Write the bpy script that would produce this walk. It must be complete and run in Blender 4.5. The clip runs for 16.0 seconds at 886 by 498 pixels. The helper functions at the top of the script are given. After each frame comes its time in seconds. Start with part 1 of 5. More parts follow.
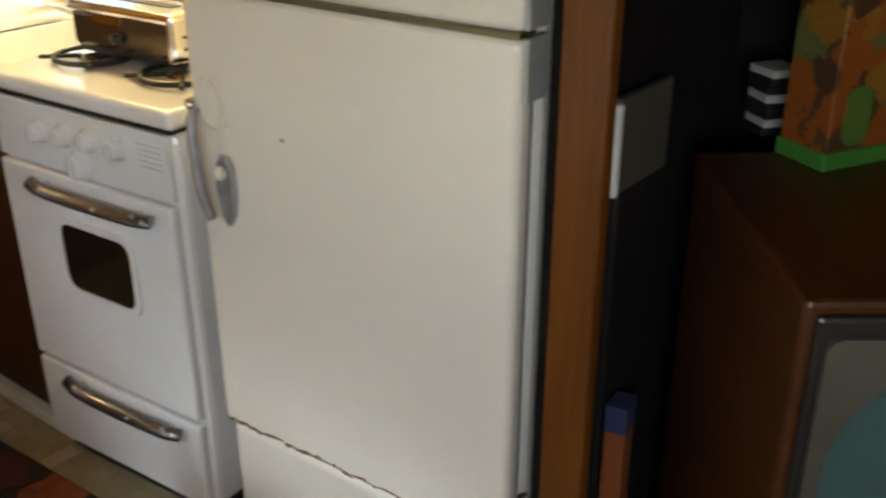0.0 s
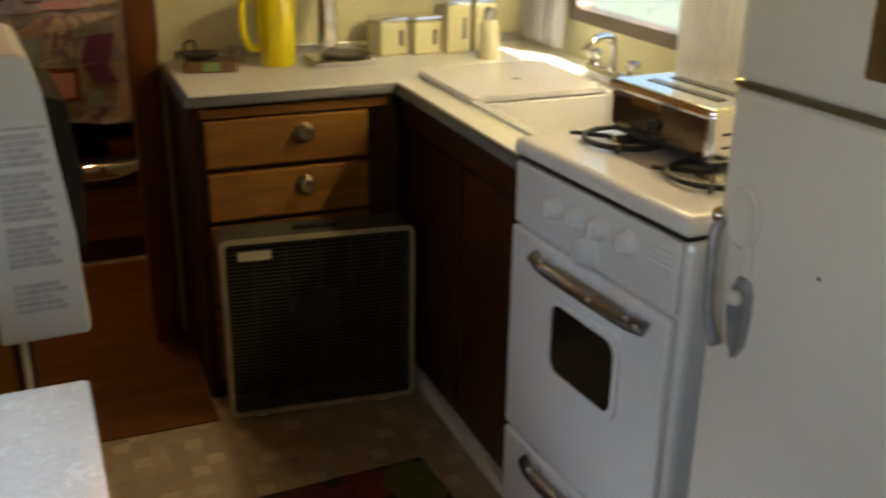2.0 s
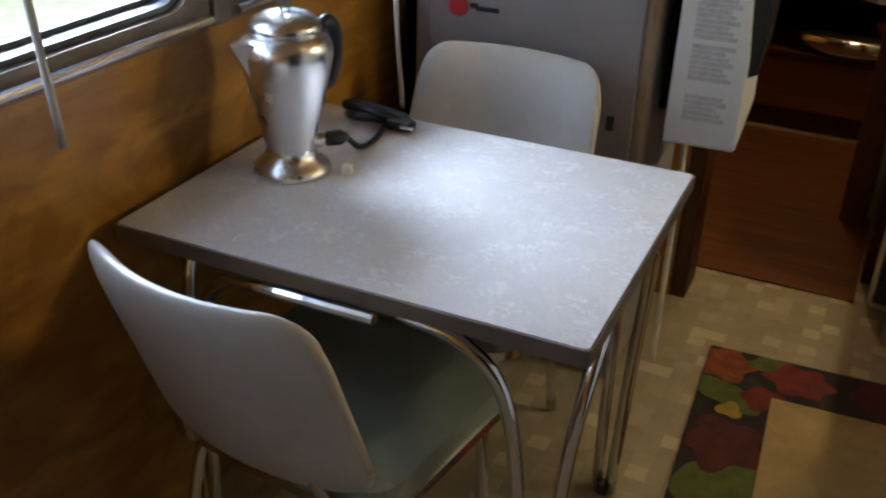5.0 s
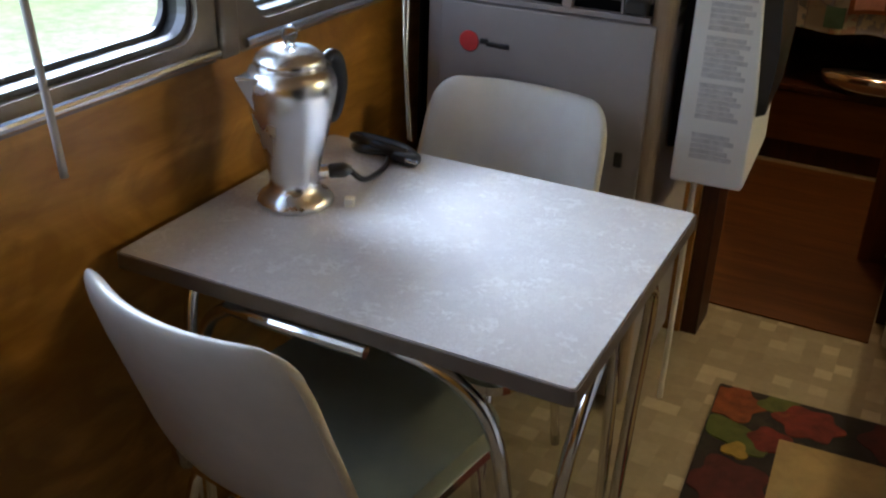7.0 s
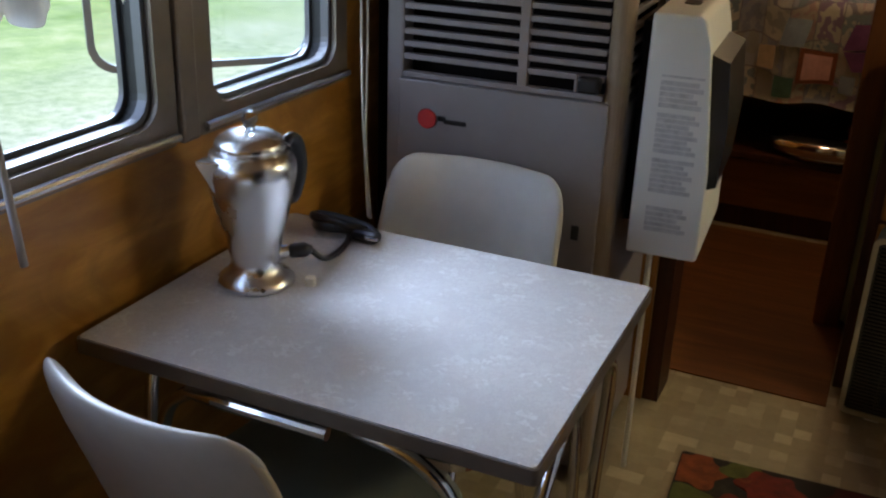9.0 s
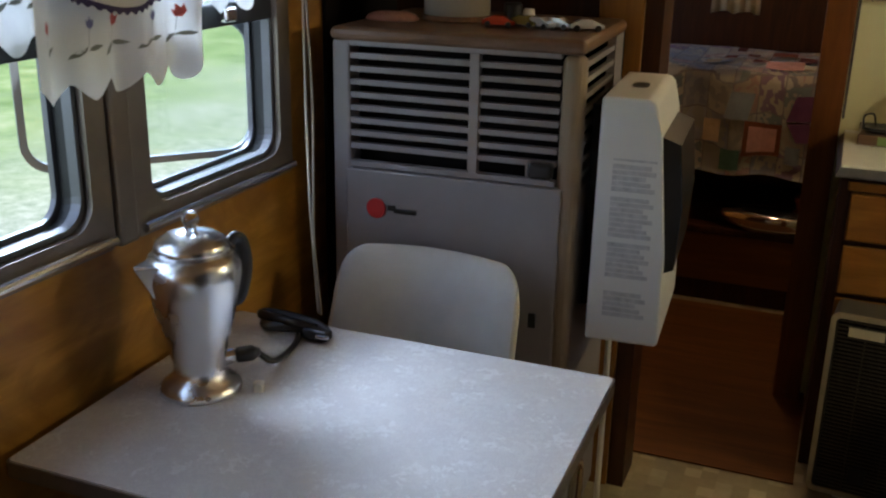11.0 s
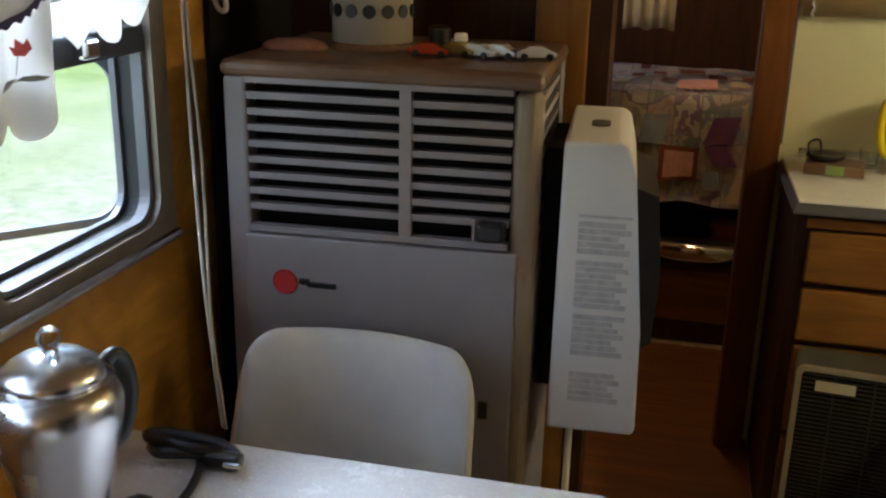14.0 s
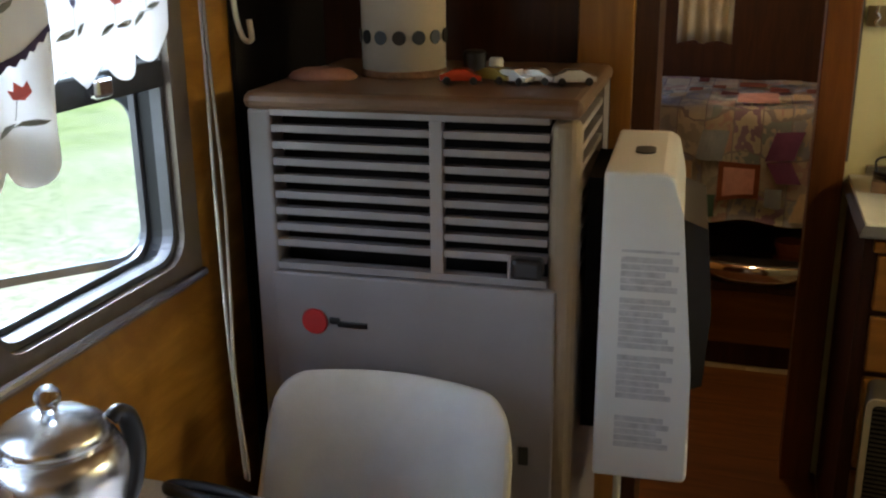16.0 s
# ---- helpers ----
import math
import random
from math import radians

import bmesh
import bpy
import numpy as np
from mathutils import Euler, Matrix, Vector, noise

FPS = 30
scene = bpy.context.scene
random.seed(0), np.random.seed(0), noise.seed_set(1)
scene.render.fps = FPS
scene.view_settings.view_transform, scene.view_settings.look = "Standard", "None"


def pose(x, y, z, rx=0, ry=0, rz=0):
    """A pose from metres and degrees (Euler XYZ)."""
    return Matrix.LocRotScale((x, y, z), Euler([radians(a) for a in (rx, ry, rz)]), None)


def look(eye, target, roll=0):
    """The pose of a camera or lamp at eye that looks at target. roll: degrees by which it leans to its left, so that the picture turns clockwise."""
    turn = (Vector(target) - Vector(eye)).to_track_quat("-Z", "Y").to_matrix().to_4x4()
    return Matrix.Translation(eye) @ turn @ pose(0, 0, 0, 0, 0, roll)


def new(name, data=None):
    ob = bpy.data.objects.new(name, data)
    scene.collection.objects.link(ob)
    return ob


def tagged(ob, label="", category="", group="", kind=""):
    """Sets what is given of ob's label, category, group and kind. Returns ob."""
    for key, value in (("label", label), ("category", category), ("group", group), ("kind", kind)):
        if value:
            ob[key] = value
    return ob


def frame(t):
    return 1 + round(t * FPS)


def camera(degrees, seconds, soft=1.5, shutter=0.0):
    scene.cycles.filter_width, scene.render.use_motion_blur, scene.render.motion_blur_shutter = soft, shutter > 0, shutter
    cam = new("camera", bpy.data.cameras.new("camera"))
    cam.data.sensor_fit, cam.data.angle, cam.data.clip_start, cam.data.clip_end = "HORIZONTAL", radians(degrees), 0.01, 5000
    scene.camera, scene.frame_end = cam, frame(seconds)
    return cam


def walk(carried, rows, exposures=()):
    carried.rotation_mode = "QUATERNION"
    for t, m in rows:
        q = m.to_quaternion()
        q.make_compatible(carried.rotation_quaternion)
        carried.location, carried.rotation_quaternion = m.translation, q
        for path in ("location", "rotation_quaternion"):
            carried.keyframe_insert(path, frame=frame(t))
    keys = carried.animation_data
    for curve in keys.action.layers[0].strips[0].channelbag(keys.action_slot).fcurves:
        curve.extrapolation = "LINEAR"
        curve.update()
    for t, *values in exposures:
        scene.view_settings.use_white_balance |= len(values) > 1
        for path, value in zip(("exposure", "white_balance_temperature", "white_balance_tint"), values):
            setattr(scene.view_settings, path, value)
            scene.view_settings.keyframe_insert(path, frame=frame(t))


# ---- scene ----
cam = camera(48.0, 16.0, soft=2.2, shutter=0.5)
PATH = [
    (0, (0.71, -0.018, 1.504), (2.136, 1.097, 0.654), -0.0),
    (0.5, (0.726, 0.0, 1.497), (2.018, 1.289, 0.679), -0.4),
    (1, (0.735, 0.035, 1.501), (1.885, 1.468, 0.711), -0.1),
    (1.5, (0.759, 0.102, 1.507), (1.732, 1.678, 0.751), 0.3),
    (2, (0.815, 0.184, 1.504), (1.525, 1.903, 0.77), 0.8),
    (2.5, (0.912, 0.177, 1.509), (1.268, 1.988, 0.74), 0.6),
    (3, (1.025, 0.102, 1.513), (1.025, 1.937, 0.717), -0.2),
    (3.5, (1.049, -0.005, 1.502), (0.808, 1.813, 0.704), -0.2),
    (4, (1.026, -0.066, 1.453), (0.607, 1.693, 0.599), 0.3),
    (4.5, (1.029, -0.083, 1.451), (0.46, 1.606, 0.543), 1.6),
    (5, (1.109, -0.069, 1.469), (0.381, 1.536, 0.523), 1.9),
    (5.2, (1.145, -0.057, 1.458), (0.362, 1.521, 0.511), 1.6),
    (7.3, (1.162, -0.045, 1.498), (0.363, 1.567, 0.625), 2.4),
    (7.5, (1.164, -0.043, 1.504), (0.352, 1.598, 0.698), 2.5),
    (8, (1.169, -0.042, 1.506), (0.358, 1.624, 0.754), 2.4),
    (8.5, (1.169, -0.046, 1.516), (0.385, 1.625, 0.745), 2.3),
    (9, (1.17, -0.053, 1.522), (0.412, 1.624, 0.738), 2.1),
    (9.5, (1.161, -0.057, 1.532), (0.43, 1.639, 0.764), 2.0),
    (10, (1.142, -0.061, 1.543), (0.432, 1.682, 0.867), 2.2),
    (10.2, (1.153, -0.065, 1.543), (0.438, 1.689, 0.899), 1.7),
    (12.3, (1.014, 0.219, 1.531), (0.404, 1.999, 0.853), 1.2),
    (12.5, (0.983, 0.228, 1.535), (0.417, 2.021, 0.855), 1.6),
    (13, (0.919, 0.29, 1.525), (0.432, 2.113, 0.861), 1.8),
    (13.5, (0.875, 0.34, 1.515), (0.441, 2.185, 0.877), 1.8),
    (14, (0.875, 0.373, 1.525), (0.438, 2.223, 0.901), 1.3),
    (14.5, (0.875, 0.406, 1.54), (0.413, 2.252, 0.925), 0.9),
    (15, (0.883, 0.437, 1.548), (0.385, 2.276, 0.938), 0.5),
    (15.5, (0.889, 0.459, 1.537), (0.36, 2.293, 0.94), -0.2),
    (16, (0.901, 0.483, 1.537), (0.335, 2.305, 0.936), -0.6),
]
walk(cam, [(t, look(eye, target, roll)) for t, eye, target, roll in PATH], [
    (0, 2.05, 7800, 12), (1.0, 1.66, 7500, 12), (2.0, 1.28, 7050, 11), (2.7, 1.1, 6850, 11), (3.5, 1.4, 6600, 14), (5.0, 1.56, 6300, 14),
    (7.5, 1.5, 6200, 15), (8.2, 1.3, 6100, 16), (9.0, 1.14, 6050, 16), (12.5, 0.92, 6300, 13), (14.0, 1.32, 6450, 13), (16.0, 1.4, 6500, 14)])

# ---------------------------------------------------------------- light
world = bpy.data.worlds.new("world")
scene.world = world
world.use_nodes = True
wn = world.node_tree.nodes
sky = wn.new("ShaderNodeTexSky")
sky.sky_type = "NISHITA"
sky.sun_disc = False
sky.sun_elevation = radians(52)
sky.sun_rotation = radians(152)
world.node_tree.links.new(sky.outputs[0], wn["Background"].inputs[0])
wn["Background"].inputs[1].default_value = 0.13


def lamp(name, kind, energy, colour, m, **more):
    data = bpy.data.lights.new(name, kind)
    data.energy, data.color = energy, colour
    ob = new(name, data)
    ob.matrix_world = m
    return ob, data


sun, sd = lamp("sun", "SUN", 5.0, (1.0, 0.95, 0.86), look((0, 0, 0), (-0.28, 0.52, -0.85)))
sd.angle = radians(0.5)


def sky_panel(name, x, y, z, w, h, energy, turn, tip=90):
    ob, d = lamp(name, "AREA", energy, (0.66, 0.82, 1.0), pose(x, y, z, tip, 0, turn))
    d.shape, d.size, d.size_y = "RECTANGLE", w, h
    return ob


# daylight in the window wall, and through an unseen opening assumed behind the walker
sky_panel("skylight_dining", -0.50, 0.72, 1.56, 1.4, 1.1, 5.2, -90, 78)
# extra lamp outside stands in for bright sky, added to light the tabletop
high, hd = lamp("skylight_high", "AREA", 50, (0.66, 0.82, 1.0), look((-1.15, 2.2, 2.0), (0.5, 1.15, 0.74)))
hd.shape, hd.size, hd.size_y = "RECTANGLE", 0.9, 0.3
sky_panel("skylight_lounge", -0.30, -0.75, 1.40, 0.9, 0.8, 8.0, -90)
# made-up bedroom opening: this lamp is added to brighten the quilt
sky_panel("quilt_fill", -0.30, 4.45, 1.40, 0.5, 0.7, 1.0, -90)

# ---------------------------------------------------------------- materials


def shader(name):
    m = bpy.data.materials.new(name)
    m.use_nodes = True
    nt = m.node_tree
    return m, nt, nt.nodes["Principled BSDF"]


def ramp(nt, fac, stops, kind="LINEAR"):
    r = nt.nodes.new("ShaderNodeValToRGB")
    r.color_ramp.interpolation = kind
    while len(r.color_ramp.elements) < len(stops):
        r.color_ramp.elements.new(0.5)
    for e, (p, c) in zip(r.color_ramp.elements, stops):
        e.position, e.color = p, (*c, 1)
    nt.links.new(fac, r.inputs[0])
    return r.outputs[0]


def coords(nt, scale=(1, 1, 1), turn=(0, 0, 0)):
    tc = nt.nodes.new("ShaderNodeTexCoord")
    mp = nt.nodes.new("ShaderNodeMapping")
    mp.inputs["Scale"].default_value = scale
    mp.inputs["Rotation"].default_value = [radians(a) for a in turn]
    nt.links.new(tc.outputs["Object"], mp.inputs[0])
    return mp.outputs[0]


def noise_at(nt, vec, scale, detail=4, rough=0.6, distort=0.0):
    n = nt.nodes.new("ShaderNodeTexNoise")
    n.inputs["Scale"].default_value = scale
    n.inputs["Detail"].default_value = detail
    n.inputs["Roughness"].default_value = rough
    n.inputs["Distortion"].default_value = distort
    nt.links.new(vec, n.inputs["Vector"])
    return n.outputs[0]


def mixed(nt, fac, a, b, blend="MIX"):
    n = nt.nodes.new("ShaderNodeMix")
    n.data_type, n.blend_type = "RGBA", blend
    for key, v in ((0, fac), (6, a), (7, b)):
        if hasattr(v, "is_output"):
            nt.links.new(v, n.inputs[key])
        else:
            n.inputs[key].default_value = v if key == 0 else (*v, 1)
    return n.outputs[2]


def bump(nt, height, strength, distance, bsdf):
    b = nt.nodes.new("ShaderNodeBump")
    b.inputs["Strength"].default_value = strength
    b.inputs["Distance"].default_value = distance
    nt.links.new(height, b.inputs["Height"])
    nt.links.new(b.outputs[0], bsdf.inputs["Normal"])


def plain(name, colour, rough=0.5, metal=0.0, vary=0.12, stain=None, scale=9.0, relief=0.1, fine=140.0, coat=0.0, gloss=0.5):
    """A surface with broad mottling, optional stains, grain in its relief and in its gloss."""
    m, nt, p = shader(name)
    vec = coords(nt)
    broad = noise_at(nt, vec, scale, 5, 0.62)
    dark = tuple(c * (1 - vary) for c in colour)
    light = tuple(min(1.0, c * (1 + vary * 0.6)) for c in colour)
    col = ramp(nt, broad, ((0.3, dark), (0.7, light)))
    if stain:
        patch = ramp(nt, noise_at(nt, vec, scale * 0.45, 6, 0.7, 0.4), ((0.56, (0, 0, 0)), (0.72, (0.7, 0.7, 0.7))))
        col = mixed(nt, patch, col, stain)
    nt.links.new(col, p.inputs["Base Color"])
    grain = noise_at(nt, vec, fine, 3, 0.6)
    r = nt.nodes.new("ShaderNodeMapRange")
    r.inputs[3].default_value, r.inputs[4].default_value = max(0.03, rough - 0.05), min(1, rough + 0.05)
    nt.links.new(broad, r.inputs[0])
    nt.links.new(r.outputs[0], p.inputs["Roughness"])
    p.inputs["Metallic"].default_value = metal
    p.inputs["Coat Weight"].default_value = coat
    p.inputs["Specular IOR Level"].default_value = gloss
    bump(nt, grain, relief, 0.002, p)
    return m


def wood(name, dark, light, axis=2, rough=0.38, ring=26.0, coat=0.25):
    """Varnished wood or plywood: long streaks along one axis, with broader figure."""
    m, nt, p = shader(name)
    stretch = [1.0, 1.0, 1.0]
    stretch[axis] = 0.09
    vec = coords(nt, stretch)
    streak = noise_at(nt, vec, ring, 7, 0.66, 0.8)
    figure = noise_at(nt, coords(nt, [s * 2 if s < 1 else 1 for s in stretch]), 4.5, 4, 0.55, 1.4)
    col = ramp(nt, streak, ((0.3, dark), (0.55, tuple((a + b) / 2 for a, b in zip(dark, light))), (0.75, light)))
    col = mixed(nt, ramp(nt, figure, ((0.35, (0.55, 0.55, 0.55)), (0.7, (1, 1, 1)))), dark, col)
    if ring < 12:
        cloudy = noise_at(nt, coords(nt, (1, 0.55, 1)), 6.5, 3, 0.5, 2.2)
        col = mixed(nt, ramp(nt, cloudy, ((0.38, (0.75, 0.75, 0.75)), (0.60, (0, 0, 0)))), col, tuple(a * 0.85 for a in dark))
    nt.links.new(col, p.inputs["Base Color"])
    p.inputs["Roughness"].default_value = rough
    p.inputs["Coat Weight"].default_value = coat
    p.inputs["Specular IOR Level"].default_value = 0.3
    p.inputs["Coat Roughness"].default_value = 0.25
    bump(nt, streak, 0.12, 0.002, p)
    return m


def blotched(name, stops, scale, rough, kind="CONSTANT", relief=0.15, cell="F1", vec_scale=(1, 1, 1), wobble=0.25):
    """Colours picked cell by cell: printed cloth, tufted rug, sheet flooring."""
    m, nt, p = shader(name)
    vec = coords(nt, vec_scale)
    n = nt.nodes.new("ShaderNodeTexNoise")
    n.inputs["Scale"].default_value = scale * 1.4
    nt.links.new(vec, n.inputs["Vector"])
    add = nt.nodes.new("ShaderNodeMix")
    add.data_type, add.blend_type = "RGBA", "LINEAR_LIGHT"
    add.inputs[0].default_value = wobble * 0.2
    nt.links.new(vec, add.inputs[6])
    nt.links.new(n.outputs[1], add.inputs[7])
    v = nt.nodes.new("ShaderNodeTexVoronoi")
    v.distance = "CHEBYCHEV" if wobble == 0 else "EUCLIDEAN"
    v.inputs["Scale"].default_value = scale
    nt.links.new(add.outputs[2], v.inputs["Vector"])
    sep = nt.nodes.new("ShaderNodeSeparateColor")
    nt.links.new(v.outputs["Color"], sep.inputs[0])
    col = ramp(nt, sep.outputs[0], stops, kind)
    col = mixed(nt, 0.35, col, ramp(nt, noise_at(nt, vec, scale * 9, 4), ((0.3, (0.35, 0.35, 0.35)), (0.7, (1, 1, 1)))), "MULTIPLY")
    nt.links.new(col, p.inputs["Base Color"])
    p.inputs["Roughness"].default_value = rough
    bump(nt, noise_at(nt, vec, 260, 3), relief, 0.003, p)
    return m


WOOD_WALL = wood("varnished_birch_panel", (0.27, 0.115, 0.016), (0.70, 0.37, 0.075), 1, 0.32, 9.0)
WOOD_DARK = wood("dark_cabinet_wood", (0.026, 0.007, 0.002), (0.095, 0.027, 0.006), 2, 0.5, coat=0.06)
WOOD_DRAWER = wood("amber_drawer_wood", (0.17, 0.068, 0.011), (0.37, 0.160, 0.027), 0, 0.42, coat=0.08)
WOOD_POST = wood("amber_post_wood", (0.10, 0.030, 0.005), (0.25, 0.082, 0.012), 2, 0.42, coat=0.08)
WOOD_TRIM = wood("amber_trim_wood", (0.19, 0.078, 0.013), (0.42, 0.19, 0.035), 2, 0.4, coat=0.1)
WOOD_FLOOR = wood("brown_board", (0.09, 0.030, 0.007), (0.24, 0.088, 0.019), 0, 0.55, coat=0.03)
ENAMEL = plain("white_enamel", (0.80, 0.80, 0.80), 0.2, vary=0.02, scale=1.5, coat=0.5, relief=0.03)
ENAMEL_FRIDGE = plain("aged_white_enamel", (0.84, 0.775, 0.685), 0.26, vary=0.03, scale=0.9, coat=0.4, relief=0.02)
FURNACE_PAINT = plain("aged_beige_paint", (0.28, 0.248, 0.245), 0.42, vary=0.1, stain=(0.34, 0.23, 0.16), scale=5.0)
FURNACE_TOP = plain("rusty_brown_paint", (0.17, 0.092, 0.050), 0.36, vary=0.25, stain=(0.16, 0.07, 0.03), scale=7.0)
CREAM_METAL = plain("cream_metal", (0.78, 0.74, 0.62), 0.35, vary=0.08, stain=(0.40, 0.25, 0.12), scale=6.0)
WHITE_PLASTIC = plain("white_plastic", (0.74, 0.73, 0.69), 0.32, vary=0.03, relief=0.05)
GREY_PRINT = plain("grey_print", (0.55, 0.54, 0.53), 0.6, vary=0.25, scale=60)
CHROME = plain("chrome", (0.78, 0.78, 0.80), 0.12, 1.0, vary=0.06, relief=0.02)
POT_METAL = plain("brushed_aluminium", (0.82, 0.82, 0.83), 0.27, 1.0, vary=0.02, scale=6, relief=0.012)
LATCH_METAL = plain("worn_latch_chrome", (0.40, 0.40, 0.42), 0.38, 0.6, vary=0.25, scale=30)
PLAQUE = plain("worn_gilt_brown", (0.15, 0.080, 0.018), 0.4, vary=0.45, stain=(0.34, 0.22, 0.07), scale=26)
RUST = plain("brown_rust", (0.20, 0.10, 0.045), 0.9, vary=0.4, scale=60)
SASH_METAL = plain("pale_sash_metal", (0.12, 0.14, 0.16), 0.45, 0.2, vary=0.1)
HINGE_METAL = plain("dull_hinge_metal", (0.42, 0.41, 0.38), 0.5, 0.2, vary=0.15)
KNOB_METAL = plain("dull_brass", (0.30, 0.25, 0.15), 0.34, 0.9, vary=0.1)
HANDLE_METAL = plain("dulled_chrome", (0.22, 0.23, 0.26), 0.24, 1.0, vary=0.0, relief=0.02)
ALUMINIUM = plain("worn_aluminium", (0.74, 0.74, 0.75), 0.24, 1.0, vary=0.05, scale=4, relief=0.03)
LIP_METAL = plain("grey_lip_metal", (0.13, 0.13, 0.14), 0.4, 0.5, vary=0.2, scale=8)
FRAME_METAL = plain("dull_window_metal", (0.20, 0.165, 0.135), 0.40, 0.6, vary=0.18, scale=10)
BLACK = plain("black_plastic", (0.015, 0.014, 0.014), 0.3, vary=0.3)
BLACK_IRON = plain("black_iron", (0.02, 0.02, 0.02), 0.5, 0.3, vary=0.4)
OVEN_GLASS = plain("dark_oven_glass", (0.008, 0.007, 0.006), 0.12, vary=0.2, gloss=0.2, relief=0.0)
# near-black for recesses, hollows and undersides: shade put into the colour
DARK = plain("hollow_shade_black", (0.012, 0.010, 0.010), 0.9, vary=0.3, gloss=0.08)
VINYL = plain("pale_grey_vinyl", (0.57, 0.55, 0.51), 0.42, vary=0.08, scale=12, relief=0.2, fine=220)
VINYL_SEAT = plain("sage_grey_vinyl", (0.21, 0.225, 0.175), 0.45, vary=0.1, scale=12, relief=0.2, fine=220)
PIPING = plain("cream_piping", (0.62, 0.54, 0.40), 0.5)
YELLOW_WALL = plain("pale_yellow_paint", (0.72, 0.69, 0.42), 0.5, vary=0.05, scale=2.5)
YELLOW = plain("yellow_plastic", (0.85, 0.68, 0.01), 0.3, vary=0.04)
CREAM = plain("cream_tin", (0.72, 0.66, 0.38), 0.35, vary=0.06)
LAMINATE = plain("white_laminate", (0.72, 0.72, 0.66), 0.35, vary=0.07, scale=30)
RED = plain("red_badge", (0.50, 0.03, 0.03), 0.4)
TOAST = plain("toaster_side", (0.15, 0.11, 0.075), 0.2, 0.8, vary=0.1)
PAPER = plain("paper", (0.72, 0.66, 0.42), 0.7)
BAR_TAN = plain("tan_painted_wood", (0.46, 0.37, 0.20), 0.45, vary=0.1, scale=12)
CURTAIN = plain("white_cotton", (0.85, 0.85, 0.84), 0.9, vary=0.05, relief=0.3)
CEILING = plain("ceiling_birch", (0.36, 0.20, 0.08), 0.5, vary=0.15, scale=2)
FORMICA = blotched("mottled_formica", ((0.0, (0.62, 0.60, 0.61)), (0.4, (0.66, 0.645, 0.65)), (0.75, (0.63, 0.61, 0.62)), (0.92, (0.73, 0.725, 0.73))), 46, 0.26, relief=0.02)
def mosaic(name, cell, stops, rough, turn=(0, 0, 0), kind="LINEAR", seam=0.0, seam_colour=(0.1, 0.1, 0.1), relief=0.05, blur=0.0):
    """Squares of one size, each with its own tint; seams between them where wanted."""
    m, nt, p = shader(name)
    vec = coords(nt, (1, 1, 1), turn)
    flat = nt.nodes.new("ShaderNodeMapping")
    flat.inputs["Scale"].default_value = (1, 1, 0)
    nt.links.new(vec, flat.inputs[0])
    v = flat.outputs[0]
    if blur:
        n = nt.nodes.new("ShaderNodeTexNoise")
        n.inputs["Scale"].default_value = 3.0 / cell
        nt.links.new(v, n.inputs["Vector"])
        add = nt.nodes.new("ShaderNodeMix")
        add.data_type, add.blend_type = "RGBA", "LINEAR_LIGHT"
        add.inputs[0].default_value = blur * cell
        nt.links.new(v, add.inputs[6])
        nt.links.new(n.outputs[1], add.inputs[7])
        v = add.outputs[2]
    snap = nt.nodes.new("ShaderNodeVectorMath")
    snap.operation = "SNAP"
    snap.inputs[1].default_value = (cell, cell, 1)
    nt.links.new(v, snap.inputs[0])
    wn_ = nt.nodes.new("ShaderNodeTexWhiteNoise")
    nt.links.new(snap.outputs[0], wn_.inputs["Vector"])
    col = ramp(nt, wn_.outputs["Value"], stops, kind)
    col = mixed(nt, 0.4, col, ramp(nt, noise_at(nt, vec, 1.6 / cell, 5), ((0.3, (0.62, 0.60, 0.58)), (0.7, (1, 1, 1)))), "MULTIPLY")
    if seam:
        b = nt.nodes.new("ShaderNodeTexBrick")
        b.offset = 0.0
        b.inputs["Scale"].default_value = 1.0
        b.inputs["Brick Width"].default_value = cell
        b.inputs["Row Height"].default_value = cell
        b.inputs["Mortar Size"].default_value = seam
        nt.links.new(v, b.inputs["Vector"])
        col = mixed(nt, b.outputs["Fac"], col, seam_colour)
    nt.links.new(col, p.inputs["Base Color"])
    p.inputs["Roughness"].default_value = rough
    bump(nt, noise_at(nt, vec, 240, 3), relief, 0.003, p)
    return m


LINO = mosaic("sheet_flooring", 0.046, ((0.0, (0.29, 0.235, 0.145)), (0.55, (0.335, 0.275, 0.17)), (0.8, (0.37, 0.305, 0.195)), (0.95, (0.48, 0.40, 0.26))), 0.42)
QUILT = mosaic("patchwork_print", 0.095, ((0.0, (0.80, 0.76, 0.66)), (0.20, (0.60, 0.60, 0.62)), (0.36, (0.72, 0.62, 0.52)), (0.50, (0.74, 0.71, 0.63)), (0.62, (0.46, 0.47, 0.56)), (0.70, (0.66, 0.46, 0.42)), (0.80, (0.58, 0.56, 0.50)), (0.90, (0.36, 0.42, 0.46)), (0.96, (0.42, 0.30, 0.44))), 0.9, turn=(45, 0, 0), kind="CONSTANT", seam=0.0022, seam_colour=(0.36, 0.32, 0.34), relief=0.3, blur=0.06)
RUG = plain("black_brown_pile", (0.020, 0.014, 0.011), 0.95, vary=0.5, stain=(0.05, 0.05, 0.02), scale=14, relief=0.6, fine=300)
RUG_TAN = plain("tan_rug_pile", (0.36, 0.25, 0.10), 0.95, vary=0.2, scale=14, relief=0.6, fine=300)

